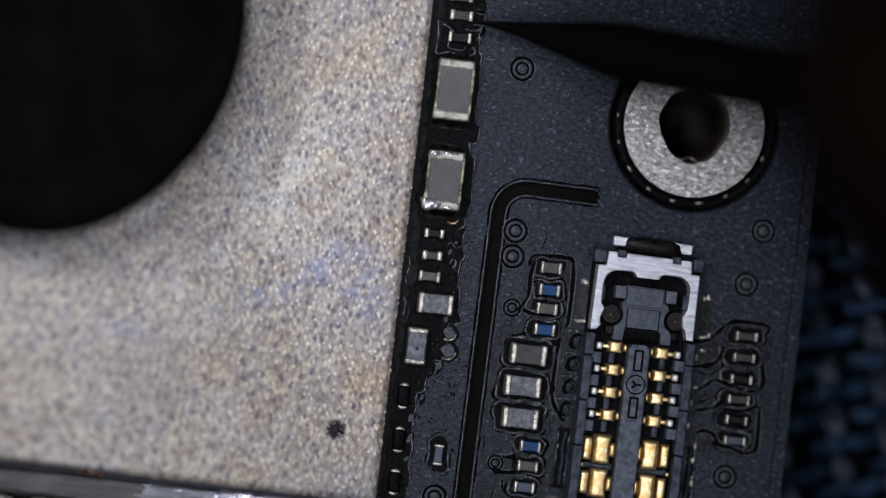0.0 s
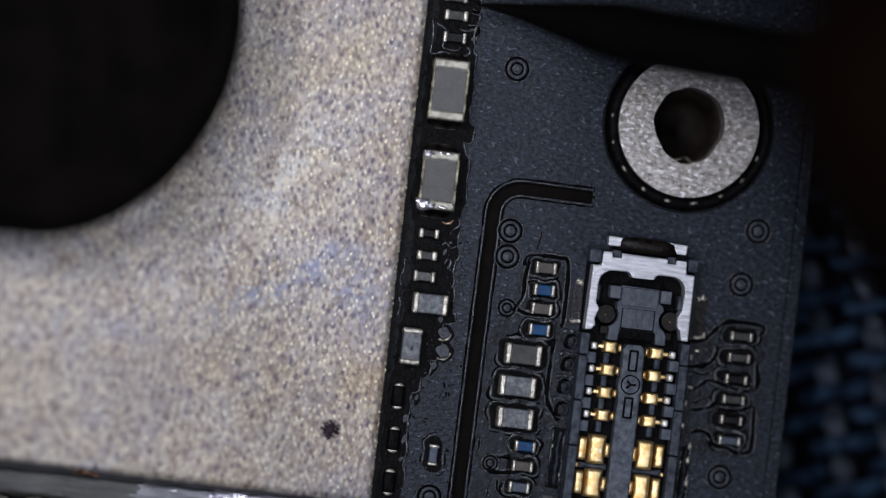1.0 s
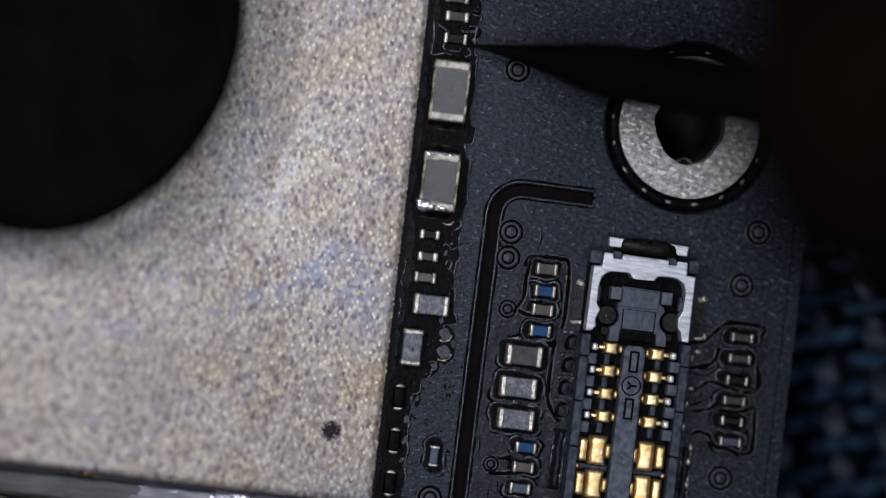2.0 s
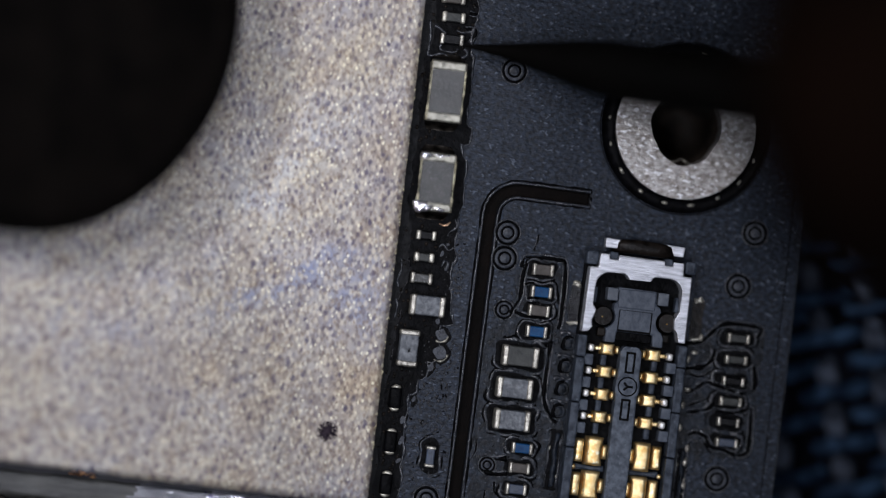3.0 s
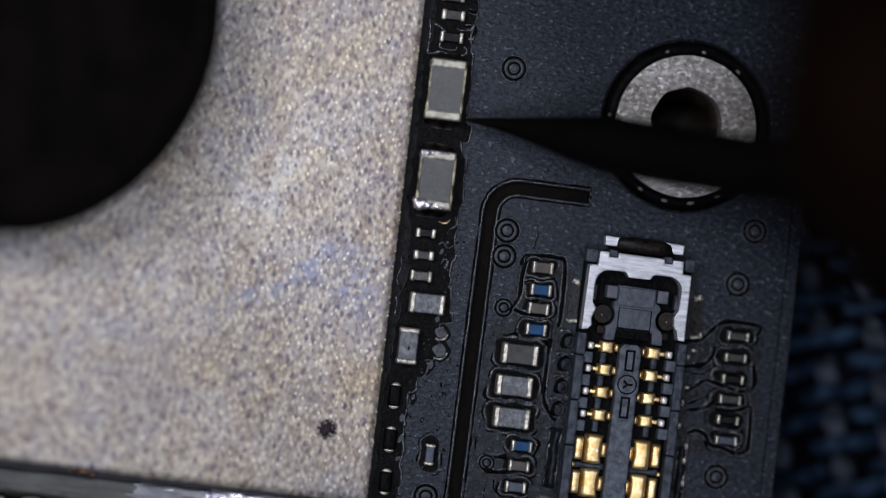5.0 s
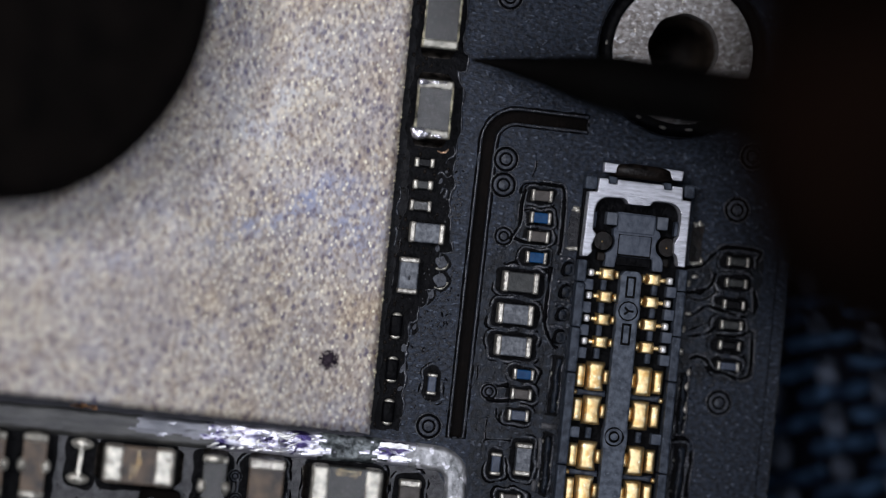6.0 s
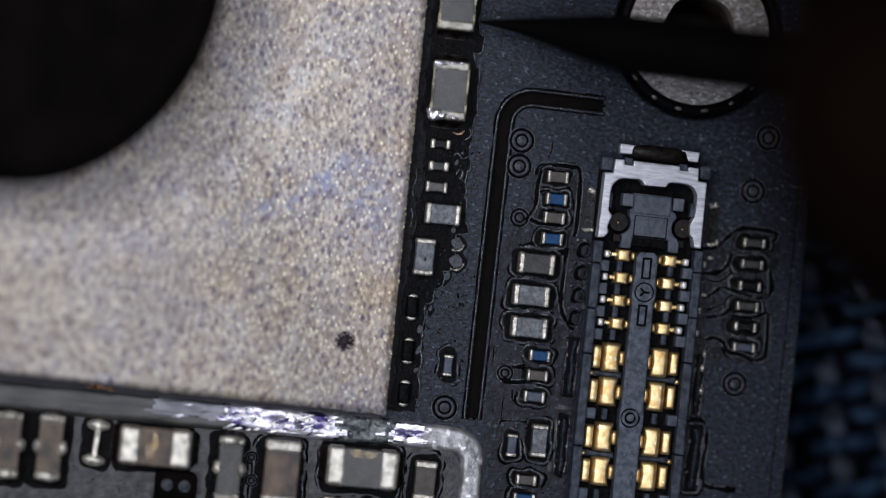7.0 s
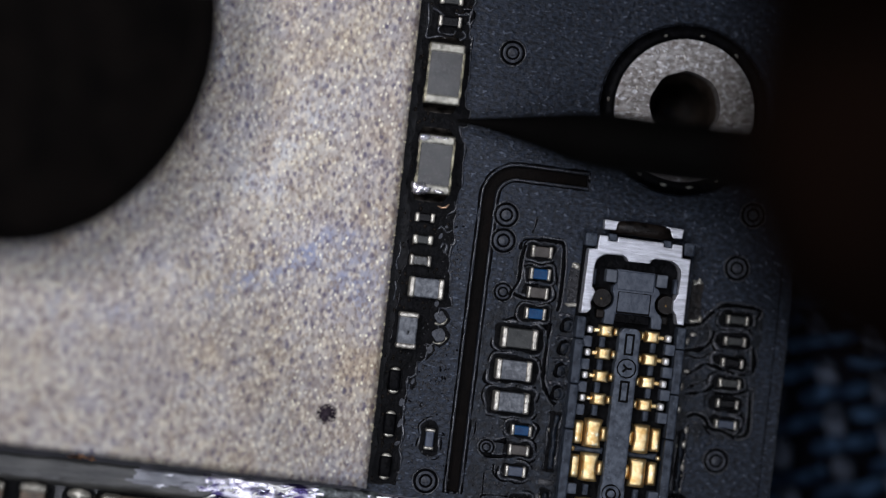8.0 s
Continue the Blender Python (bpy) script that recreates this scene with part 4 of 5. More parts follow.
for material, count, text in ((TAIL, 26, "bright scraped ridges on the rail"), (VIOLET, 14, "dark violet gouges in the rail")):
    bm = bmesh.new()
    for k in range(count):
        x, y, ln, r = random.uniform(-5.3, -2.5), random.uniform(-7.92, -7.40), random.uniform(0.15, 0.8), random.uniform(0.016, 0.045)
        a = radians(random.gauss(14, 12))
        pts = [(x + ln * (t - 0.5) * math.cos(a), y + ln * (t - 0.5) * math.sin(a) + 0.03 * math.sin(t * 5 + k), Z + 0.185 + 0.03 * noise.noise(Vector((x + t, y, 2)))) for t in (0, 0.25, 0.5, 0.75, 1)]
        if all(-8.0 < p[1] < -7.3 for p in pts):
            tube(bm, pts, [r * 0.3, r, r * 1.2, r * 0.8, r * 0.2], 6, flat=0.5)
    tagged(part("rail_scoring", bm, material, board, text, smooth=True), kind="stuff")
for y, h, material in ((-7.42, 0.13, TAIL), (-7.60, 0.17, VIOLET), (-7.76, 0.10, TAIL)):
    pts = ragged(rrect(-0.35, y, 0.80, h, 0.04), 0.022, 0.06, 6.0)
    bm = bmesh.new()
    solid(bm, [pts], Z + 0.10, Z + (0.205 if material is TAIL else 0.195))
    part("rail_patch", bm, material, board, "bright slotted patch of solder" if material is TAIL else "dark violet slot in the solder")
random.seed(3)
bm = bmesh.new()
cx, cy = -8.91, -7.15
for k in range(26):
    t = random.gauss(0, 0.16)
    bmesh.ops.create_icosphere(bm, subdivisions=1, radius=random.uniform(0.02, 0.045), matrix=Matrix.Translation((cx + t, cy + random.gauss(0, 0.03), Z + 0.16)) @ Matrix.Diagonal((random.uniform(1, 2.4), 0.7, 0.6, 1)))
part("copper_burr", bm, COPPER, board, "bare copper burr on the rail's edge", smooth=True)

# ---------------- board-to-board connector ----------------
CX = 5.70
conn = empty("connector", board, (CX, 0, Z))
bm = bmesh.new()
box(bm, 0.05, -6.4, 0.0, 3.02, 9.4, 0.10, 0.02)
part("housing_floor", bm, PIT, conn, "black connector floor")
for x, w in ((-1.43, 0.25), (1.37, 0.25)):
    y = -1.80
    for ln in (0.62, 1.25, 1.25, 2.55, 2.4, 1.3):
        bm = bmesh.new()
        box(bm, x, y - ln / 2, 0.1, w, ln - 0.025, 0.62, 0.045, 2)
        part("side_wall", bm, PLASTIC, conn)
        y -= ln
BAR = -0.04     # middle of the contact rows
bm = bmesh.new()
half = [(0.20, -2.00), (0.30, -2.12), (0.30, -2.85), (0.34, -2.98), (0.34, -3.22), (0.30, -3.35), (0.31, -4.6), (0.31, -6.28), (0.34, -6.42), (0.34, -6.78), (0.31, -6.92), (0.31, -10.65)]
solid(bm, [half + [(-x, y) for x, y in half[::-1]]], 0.1, 0.65)
o = part("centre_bar", bm, PLASTIC_M, conn, "raised slate-grey plastic centre bar", at=(BAR, 0, 0))
bv = o.modifiers.new("edge", "BEVEL")
bv.width, bv.segments, bv.limit_method = 0.05 * U, 2, "ANGLE"
for y in (-2.44, -3.74):
    bm = bmesh.new()
    solid(bm, [rrect(0, y, 0.27, 0.60, 0.02), rrect(0, y, 0.15, 0.48, 0.015)], 0.6, 0.658)
    part("moulded_slot", bm, PIT, conn, at=(BAR, 0, 0))
hexagon = [(0.26 * math.cos(radians(a)), -3.10 + 0.26 * math.sin(radians(a)), 0.652) for a in range(0, 360, 30)]
bm = bmesh.new()
tube(bm, hexagon, 0.020, 6, closed=True)
part("moulded_ring", bm, PIT, conn, at=(BAR, 0, 0))
bm = bmesh.new()
for a in (135, 225, 0):
    tube(bm, [(0, -3.10, 0.652), (0.15 * math.cos(radians(a)), -3.10 + 0.15 * math.sin(radians(a)), 0.652)], 0.032, 6, flat=0.4)
part("moulded_mark", bm, PIT, conn, at=(BAR, 0, 0))
for r, w in ((0.25, 0.022), (0.13, 0.028)):
    bm = bmesh.new()
    ring = [(*p, 0.652) for p in circle(0, -6.58, r, 28)]
    tube(bm, ring, uneven(ring, w, 0.5), 6, closed=True)
    part("moulded_ring", bm, PIT, conn, at=(BAR - 0.04, 0, 0), smooth=True)


def leaf(bm, w, h, z, rise, waist=0.0, bulge=0.0, nx=8, ny=9):
    """A pressed contact face, crowned across its width; waist: how far its inner edge (+x) curves in; with skirts down to the floor."""
    grid = []
    for j in range(ny):
        v = j / (ny - 1) * 2 - 1
        right = w / 2 - waist * (1 - abs(v) ** 1.6)
        row = []
        for i in range(nx):
            u = i / (nx - 1) * 2 - 1
            x = -w / 2 + (right + w / 2) * i / (nx - 1)
            y = h / 2 * v * (1 + bulge * (1 - u * u))
            row.append(bm.verts.new((x, y, z + rise * (1 - u * u) - 0.02 * max(0.0, abs(v) - 0.8) * 5 - (0.07 if i == 0 else 0))))
        grid.append(row)
    for j in range(ny - 1):
        for i in range(nx - 1):
            bm.faces.new((grid[j][i], grid[j][i + 1], grid[j + 1][i + 1], grid[j + 1][i]))
    ringv = grid[0] + [r[-1] for r in grid[1:]] + grid[-1][-2::-1] + [r[0] for r in grid[-2:0:-1]]
    low = [bm.verts.new((v.co.x * 1.12, v.co.y * 1.04, 0.05)) for v in ringv]
    for k in range(len(ringv)):
        m = (k + 1) % len(ringv)
        bm.faces.new((ringv[k], low[k], low[m], ringv[m]))


def shifted(bm, dx, dy, make):
    """Run make(bm) and move what it added."""
    old = set(bm.verts)
    make(bm)
    bmesh.ops.translate(bm, vec=(dx, dy, 0), verts=[v for v in bm.verts if v not in old])


def small_contact(bm):
    leaf(bm, 0.37, 0.30, 0.48, 0.03, 0.03)
    box(bm, -0.23, 0, 0.02, 0.22, 0.12, 0.30, 0.03, 2)
    shifted(bm, 0.27, 0, lambda b: leaf(b, 0.11, 0.21, 0.42, 0.02, 0, 0, 4, 4))


def big_contact(bm):
    leaf(bm, 0.46, 0.76, 0.49, 0.022, 0.06, 0.03)
    shifted(bm, -0.425, -0.01, lambda b: leaf(b, 0.23, 0.62, 0.45, 0.022))
    shifted(bm, 0.285, 0, lambda b: leaf(b, 0.16, 0.38, 0.38, 0.03, 0, 0, 5, 5))


def smoothed(me):
    for p in me.polygons:
        p.use_smooth = abs(p.normal.z) > 0.35
    return me


small = smoothed(cached(("gold_contact", "small"), small_contact))
big = smoothed(cached(("gold_contact", "big"), big_contact))
tail = cached(("contact_tail", 1), lambda bm: box(bm, 0, 0, 0.1, 0.16, 0.20, 0.46, 0.05, 2))
post = cached(("divider", 1), lambda bm: box(bm, 0, 0, 0.1, 0.15, 0.30, 0.30, 0.02, 1))
block = cached(("divider_block", 1), lambda bm: box(bm, 0, 0, 0.1, 0.28, 0.30, 0.46, 0.03, 2))
for k in range(4):
    y = -2.14 - 0.63 * k
    for s in (-1, 1):
        dy = 0.0 if s < 0 else -0.03
        put("gold_contact", small, GOLD, conn, (s * 0.65 + BAR + 0.01, y + dy, 0), 0 if s < 0 else 180, "small gold-plated contact")
        put("contact_tail", tail, TAIL, conn, (s * 1.10 + BAR, y + dy, 0))
        put("divider", post, PLASTIC, conn, (s * 0.71 + BAR, y - 0.315, 0))
        put("divider_block", block, PLASTIC_L, conn, (s * 1.16 + BAR, y - 0.33, 0))
bead = cached(("contact_bead", 1), lambda bm: bmesh.ops.create_icosphere(bm, subdivisions=2, radius=0.075))


def divider_bar(bm):
    """A plastic bar between two contacts, waisted in its middle."""
    top = [(-0.41 + 0.82 * k / 8, 0.085 - 0.03 * math.sin(math.pi * k / 8)) for k in range(9)]
    solid(bm, [top + [(x, -y) for x, y in top[::-1]]], 0.1, 0.30)


bar = flat_shade(cached(("divider_bar", 1), divider_bar))
for y in (-4.98, -5.92, -7.18, -8.13, -9.40, -10.35):
    for s in (-1, 1):
        put("gold_contact", big, GOLD, conn, (s * 0.665 - 0.06, y - (0.02 if s > 0 else 0), 0), 0 if s < 0 else 180, "broad gold-plated power contact")
for y in (-5.45, -7.66, -9.88):
    for s in (-1, 1):
        put("divider_bar", bar, PLASTIC, conn, (s * 0.76 - 0.05, y, 0))
        put("contact_bead", bead, GOLD, conn, (s * 1.205 - 0.055, y - (0.03 if s > 0 else 0), 0.42))
for y in (-6.55, -8.77):
    for s in (-1, 1):
        put("divider", post, PLASTIC, conn, (s * 0.70 - 0.06, y, 0))
        put("divider_block", block, PLASTIC_L, conn, (s * 1.14 - 0.03, y, 0))


# head of the connector: metal shell round a plastic nose
def shell_outline():
    """The U-shaped shell with its notches and uneven arms."""
    pts = [(-1.21, 0.47), (-0.95, 0.47), (-0.95, 0.34), (-0.70, 0.34), (-0.70, 0.47), (0.59, 0.45), (0.59, 0.33), (0.82, 0.33), (0.82, 0.45), (1.12, 0.44), (1.14, 0.09), (1.38, 0.08),
           (1.39, -1.75), (1.20, -1.74), (1.13, -1.48), (1.04, -1.38), (1.02, -1.12), (1.13, -0.90), (1.15, -0.46)]
    pts += [(0.77 + 0.38 * math.cos(radians(a)), -0.40 + 0.38 * math.sin(radians(a))) for a in range(10, 91, 16)]
    pts += [(0.40, -0.02), (0.32, -0.05), (0.26, -0.16), (-0.34, -0.17), (-0.42, -0.06), (-0.50, -0.02)]
    pts += [(-0.87 + 0.38 * math.cos(radians(a)), -0.41 + 0.38 * math.sin(radians(a))) for a in range(90, 171, 16)]
    return pts + [(-1.26, -0.50), (-1.26, -0.96), (-1.15, -1.08), (-1.25, -1.40), (-1.21, -1.56), (-1.33, -1.70), (-1.49, -1.72), (-1.46, 0.08), (-1.23, 0.09)]


def bevelled(o, width, seg=2):
    bv = o.modifiers.new("edge", "BEVEL")
    bv.width, bv.segments, bv.limit_method = width * U, seg, "ANGLE"
    return o


bm = bmesh.new()
solid(bm, [shell_outline()], 0.15, 0.78)
bevelled(part("shell", bm, SHELL, conn, "bright brushed metal end shell"), 0.03)
for pts in ([(-1.09, 0.92), (-0.58, 0.89), (-0.64, 0.76), (-0.76, 0.64), (-1.08, 0.64)], [(0.60, 0.91), (1.13, 0.88), (1.11, 0.61), (0.84, 0.61), (0.76, 0.74)]):
    bm = bmesh.new()
    solid(bm, [pts], 0.2, 0.58)
    bevelled(part("shell_tab", bm, SHELL, conn), 0.03)
for x, y, w, h in ((-1.41, 0.33, 0.34, 0.38), (1.33, 0.34, 0.32, 0.36)):
    bm = bmesh.new()
    box(bm, x, y, 0.1, w, h, 0.60, 0.07, 2)
    part("corner_block", bm, PLASTIC, conn)
for x, y in ((-0.825, 0.44), (0.705, 0.42)):
    bm = bmesh.new()
    box(bm, x, y, 0.15, 0.23, 0.20, 0.55, 0.03, 1)
    part("notch_block", bm, PLASTIC, conn)
bm = bmesh.new()
tube(bm, [(-0.86, 0.62, 0.40), (-0.66, 0.72, 0.52), (-0.3, 0.75, 0.56), (0.0, 0.74, 0.57), (0.4, 0.73, 0.56), (0.68, 0.70, 0.52), (0.88, 0.60, 0.40)], [0.10, 0.19, 0.20, 0.20, 0.20, 0.19, 0.10], 12, flat=0.6)
part("flux_residue", bm, FLUX_BROWN, conn, "brown flux residue between the tabs", smooth=True)
bm = bmesh.new()
box(bm, -0.05, -0.9, 0.0, 3.0, 2.5, 0.16, 0.02)
part("head_floor", bm, PIT, conn)


def nose_outline():
    """A block with shoulders, two round bites for the posts and two legs."""
    pts = [(-0.58, -0.40), (0.49, -0.42), (0.51, -0.80), (0.62, -0.84)]
    pts += [(0.88 + 0.33 * math.cos(radians(a)), -1.25 + 0.33 * math.sin(radians(a))) for a in range(130, 256, 14)]
    pts += [(0.80, -1.66), (0.80, -1.94), (0.52, -1.94), (0.49, -1.62), (-0.50, -1.62), (-0.53, -1.94), (-0.82, -1.94), (-0.80, -1.66)]
    pts += [(-0.92 + 0.33 * math.cos(radians(a)), -1.24 + 0.33 * math.sin(radians(a))) for a in range(-75, 51, 14)]
    return pts + [(-0.66, -0.86), (-0.57, -0.82)]


bm = bmesh.new()
solid(bm, [nose_outline()], 0.1, 0.60)
bevelled(part("nose", bm, PLASTIC_L, conn, "slate-grey plastic nose with rounded bites"), 0.04)
bm = bmesh.new()
box(bm, -0.045, -0.70, 0.58, 1.02, 0.52, 0.07, 0.03, 2)
part("nose_ridge", bm, PLASTIC_L, conn)
for x in (-0.735, 0.675):
    bm = bmesh.new()
    box(bm, x, -0.61, 0.1, 0.30, 0.35, 0.56, 0.03, 2)
    part("nose_ear", bm, PLASTIC_W, conn)
for x, y, w, h in ((-1.20, -0.68, 0.10, 0.44), (1.08, -0.72, 0.10, 0.40)):
    bm = bmesh.new()
    box(bm, x, y, 0.1, w, h, 0.42, 0.02, 1)
    part("inner_liner", bm, PLASTIC, conn)
for x, y in ((-0.92, -1.24), (0.88, -1.25)):
    bm = bmesh.new()
    bmesh.ops.create_cone(bm, cap_ends=True, segments=28, radius1=0.30, radius2=0.25, depth=0.44, matrix=Matrix.Translation((x, y, 0.32)))
    part("side_post", bm, FLUX_BROWN, conn, "brown-black round post")
    bm = bmesh.new()
    bmesh.ops.create_icosphere(bm, subdivisions=2, radius=0.028)
    part("post_glint", bm, GOLD, conn, at=(x - 0.02, y - 0.02, 0.54))
    bm = bmesh.new()
    box(bm, x * 0.98, -1.68, 0.1, 0.24, 0.24, 0.34, 0.04, 2)
    part("nose_foot", bm, FLUX, conn)
bm = bmesh.new()
solid(bm, [rrect(-0.04, -1.31, 0.93, 0.60, 0.02), rrect(-0.04, -1.29, 0.87, 0.53, 0.02)], 0.55, 0.606)
part("nose_recess", bm, PIT, conn)
# black block filling the gap, whose shade is put into its colour
bm = bmesh.new()
box(bm, -0.03, -1.74, 0.1, 0.98, 0.26, 0.40, 0.02)
part("nose_shadow_gap", bm, PIT, conn, "black block painted as the shaded gap below the nose")
for x, y0, y1, w in ((-1.68, -0.44, -1.56, 0.30), (1.76, -0.50, -1.62, 0.34)):
    bm = bmesh.new()
    solid(bm, [ragged(rrect(x, (y0 + y1) / 2, w, y0 - y1, 0.10), 0.02)], 0.0, 0.05)
    part("ground_pad", bm, RESIDUE if x < 0 else FLUX_BROWN, conn, "flux-covered ground pad")
    for y, sx, sy in ((y0 - 0.02, 1.3, 0.9), (y1 + 0.02, 1.7, 0.6)):
        bm = bmesh.new()
        bmesh.ops.create_icosphere(bm, subdivisions=3, radius=0.09)
        for v in bm.verts:
            v.co *= 1 + 0.8 * noise.noise(v.co * 14 + Vector((x, y, 0)))
        bmesh.ops.scale(bm, vec=(sx, sy, 0.7), verts=bm.verts)
        part("solder_bead", bm, SOLDER, conn, at=(x, y, 0.05), smooth=True)

# masked lands beside the connector
random.seed(8)
for k in range(4):
    y = -2.13 - 0.63 * k
    land(3.97 - 0.02 * k, y, 0.31, 0.33, 0.13)


def bus(x, y, w, h, glints):
    """A long black opening with a half-sunk glossy bar and a few bright flecks built as its highlights."""
    pit(x, y, w + 0.12, h + 0.12, 0.08, lip=x > 7.55)
    bm = bmesh.new()
    solid(bm, [ragged(rrect(x + w * 0.12, y, w * 0.5, h - 0.06, 0.05), 0.025)], Z - 0.02, Z + 0.045)
    part("masked_bus", bm, FILM, board, "masked copper bus standing in a black opening", smooth=True)
    for side in (-0.62, 0.66):
        edge = ragged([(x + side * w, y - h / 2 + h * k / 12) for k in range(13)], 0.02)
        bm = bmesh.new()
        tube(bm, [(*p, Z + 0.012) for p in edge[:13]], uneven(edge[:13], 0.026, 1.2, 3.0), 6, flat=0.7)
        part("bus_lip", bm, LIP, board, smooth=True)
    for k in range(glints):
        bm = bmesh.new()
        bmesh.ops.create_icosphere(bm, subdivisions=2, radius=0.03)
        bmesh.ops.scale(bm, vec=(0.8, random.uniform(1.2, 2.6), 0.6), verts=bm.verts)
        part("solder_bead", bm, TIN_D, board, at=(x + random.choice((-0.5, 0.5)) * w, y - h / 2 + h * (k + 0.5) / glints + random.uniform(-0.1, 0.1), Z + 0.03), smooth=True)


for x, y, w, h, glints in ((3.92, -5.35, 0.26, 1.55, 2), (3.88, -7.55, 0.26, 1.65, 3), (7.50, -5.55, 0.22, 1.75, 5), (7.58, -7.55, 0.30, 1.75, 2)):
    bus(x, y, w, h, glints)
for x, y, w, h in ((3.88, -6.49, 0.44, 0.16), (3.68, -7.25, 0.10, 0.85), (3.62, -8.15, 0.12, 0.35)):
    bm = bmesh.new()
    box(bm, x, y, Z - 0.02, w, h, 0.05, 0.03, 2)
    part("mask_ridge", bm, MASK_GREY, board, smooth=True)


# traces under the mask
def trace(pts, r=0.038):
    """A track under the mask: its groove's shade painted as a black bar, its lit edges as pale ones."""
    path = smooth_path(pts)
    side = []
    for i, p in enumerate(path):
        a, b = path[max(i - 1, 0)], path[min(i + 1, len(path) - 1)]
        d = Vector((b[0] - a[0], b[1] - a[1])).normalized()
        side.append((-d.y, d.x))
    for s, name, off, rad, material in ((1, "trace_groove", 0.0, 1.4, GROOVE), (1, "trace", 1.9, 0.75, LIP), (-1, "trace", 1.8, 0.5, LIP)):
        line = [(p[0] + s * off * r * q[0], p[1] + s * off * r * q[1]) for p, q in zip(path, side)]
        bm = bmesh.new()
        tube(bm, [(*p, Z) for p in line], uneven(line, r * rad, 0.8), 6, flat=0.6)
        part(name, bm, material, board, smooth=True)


trace([(7.13, -1.75), (7.64, -1.65), (7.98, -1.30), (8.32, -1.07), (9.19, -1.08), (9.29, -1.21), (9.17, -1.38)])
trace([(7.32, -2.44), (7.78, -2.33), (8.01, -2.11), (8.06, -1.82)])
trace([(7.46, -2.58), (7.78, -2.60), (8.10, -2.37)], 0.02)
trace([(7.39, -3.07), (7.63, -2.98), (7.89, -2.76), (8.18, -2.79), (8.61, -2.91), (9.17, -2.93), (9.28, -2.64), (9.21, -2.20)])
trace([(7.46, -3.64), (7.97, -3.52), (8.21, -3.29)])
trace([(7.48, -3.46), (7.78, -3.31), (8.08, -3.18)], 0.02)
trace([(8.27, -3.52), (8.84, -3.50), (9.22, -3.34), (9.28, -3.50), (9.32, -4.37), (9.25, -4.60), (9.02, -4.68)])
trace([(7.59, -4.26), (7.80, -4.17), (8.07, -4.25), (8.25, -4.51), (8.64, -4.57), (8.97, -4.69)])
trace([(7.63, -4.58), (7.70, -4.42), (7.97, -4.29)], 0.02)
for k, (x, y) in enumerate(((7.49, -1.97), (7.35, -2.17), (7.42, -3.01), (7.34, -3.45), (7.33, -4.08), (7.60, -4.63), (7.58, -5.03), (7.61, -5.66), (7.63, -1.53))):
    bm = bmesh.new()
    bmesh.ops.create_icosphere(bm, subdivisions=2, radius=0.062)
    bmesh.ops.scale(bm, vec=(1.0 + 0.6 * (k in (0, 2)), 1.0 + 0.7 * (k not in (0, 2)), 0.7), verts=bm.verts)
    part("solder_bead", bm, TIN, board, at=(x, y, Z + 0.06), smooth=True)
trace([(2.44, -0.17), (2.56, 0.12), (3.37, 0.15), (3.65, -0.03), (3.69, -1.44), (3.64, -1.76)])
trace([(2.56, -0.03), (2.50, -0.48), (2.50, -0.95), (2.36, -1.28), (2.09, -1.66)])
trace([(2.38, -1.40), (2.70, -1.49), (3.41, -1.48)])
trace([(2.57, -0.63), (2.83, -0.55), (3.30, -0.54)], 0.02)
trace([(2.72, 0.33), (2.79, 0.57), (2.80, 0.78)], 0.014)
trace([(3.48, -2.10), (3.47, -2.72), (3.47, -3.67), (3.72, -4.19), (3.89, -4.33)])
trace([(1.74, -5.04), (1.75, -5.35), (1.61, -5.68)], 0.016)
trace([(2.01, -5.48), (2.30, -5.52), (2.64, -5.46)])
trace([(2.03, -5.87), (2.35, -5.93), (2.69, -5.89)])
trace([(2.37, -6.14), (2.46, -6.48), (3.06, -6.60)], 0.02)
trace([(7.41, -6.44), (7.78, -6.52), (7.90, -6.87), (7.86, -8.05), (8.12, -8.31), (8.84, -8.31)])
trace([(2.12, -7.11), (2.20, -7.02), (2.86, -6.99)], 0.02)
trace([(2.14, -6.40), (2.14, -6.72), (2.15, -7.06)], 0.014)
trace([(0.19, 6.62), (0.39, 6.61), (0.37, 6.83)], 0.03)
trace([(0.13, 6.17), (0.40, 6.17), (0.38, 5.95), (0.27, 5.94)], 0.03)

# flux and dirt crumbs on the bare strip
random.seed(21)
bm = bmesh.new()
for k in range(320):
    x, y = random.uniform(-0.95, 0.4), random.uniform(-6.9, 7.5)
    if y < -3.2:
        x = random.uniform(-0.95, -0.35)
    s = random.uniform(0.015, 0.06)
    bmesh.ops.create_icosphere(bm, subdivisions=1, radius=s, matrix=Matrix.Translation((x, y, Z)) @ Matrix.Diagonal((1, random.uniform(0.6, 1.6), 0.6, 1)))
tagged(part("flux_residue", bm, FLUX, board, "dark flux crumbs on the bare strip", smooth=True), kind="stuff")

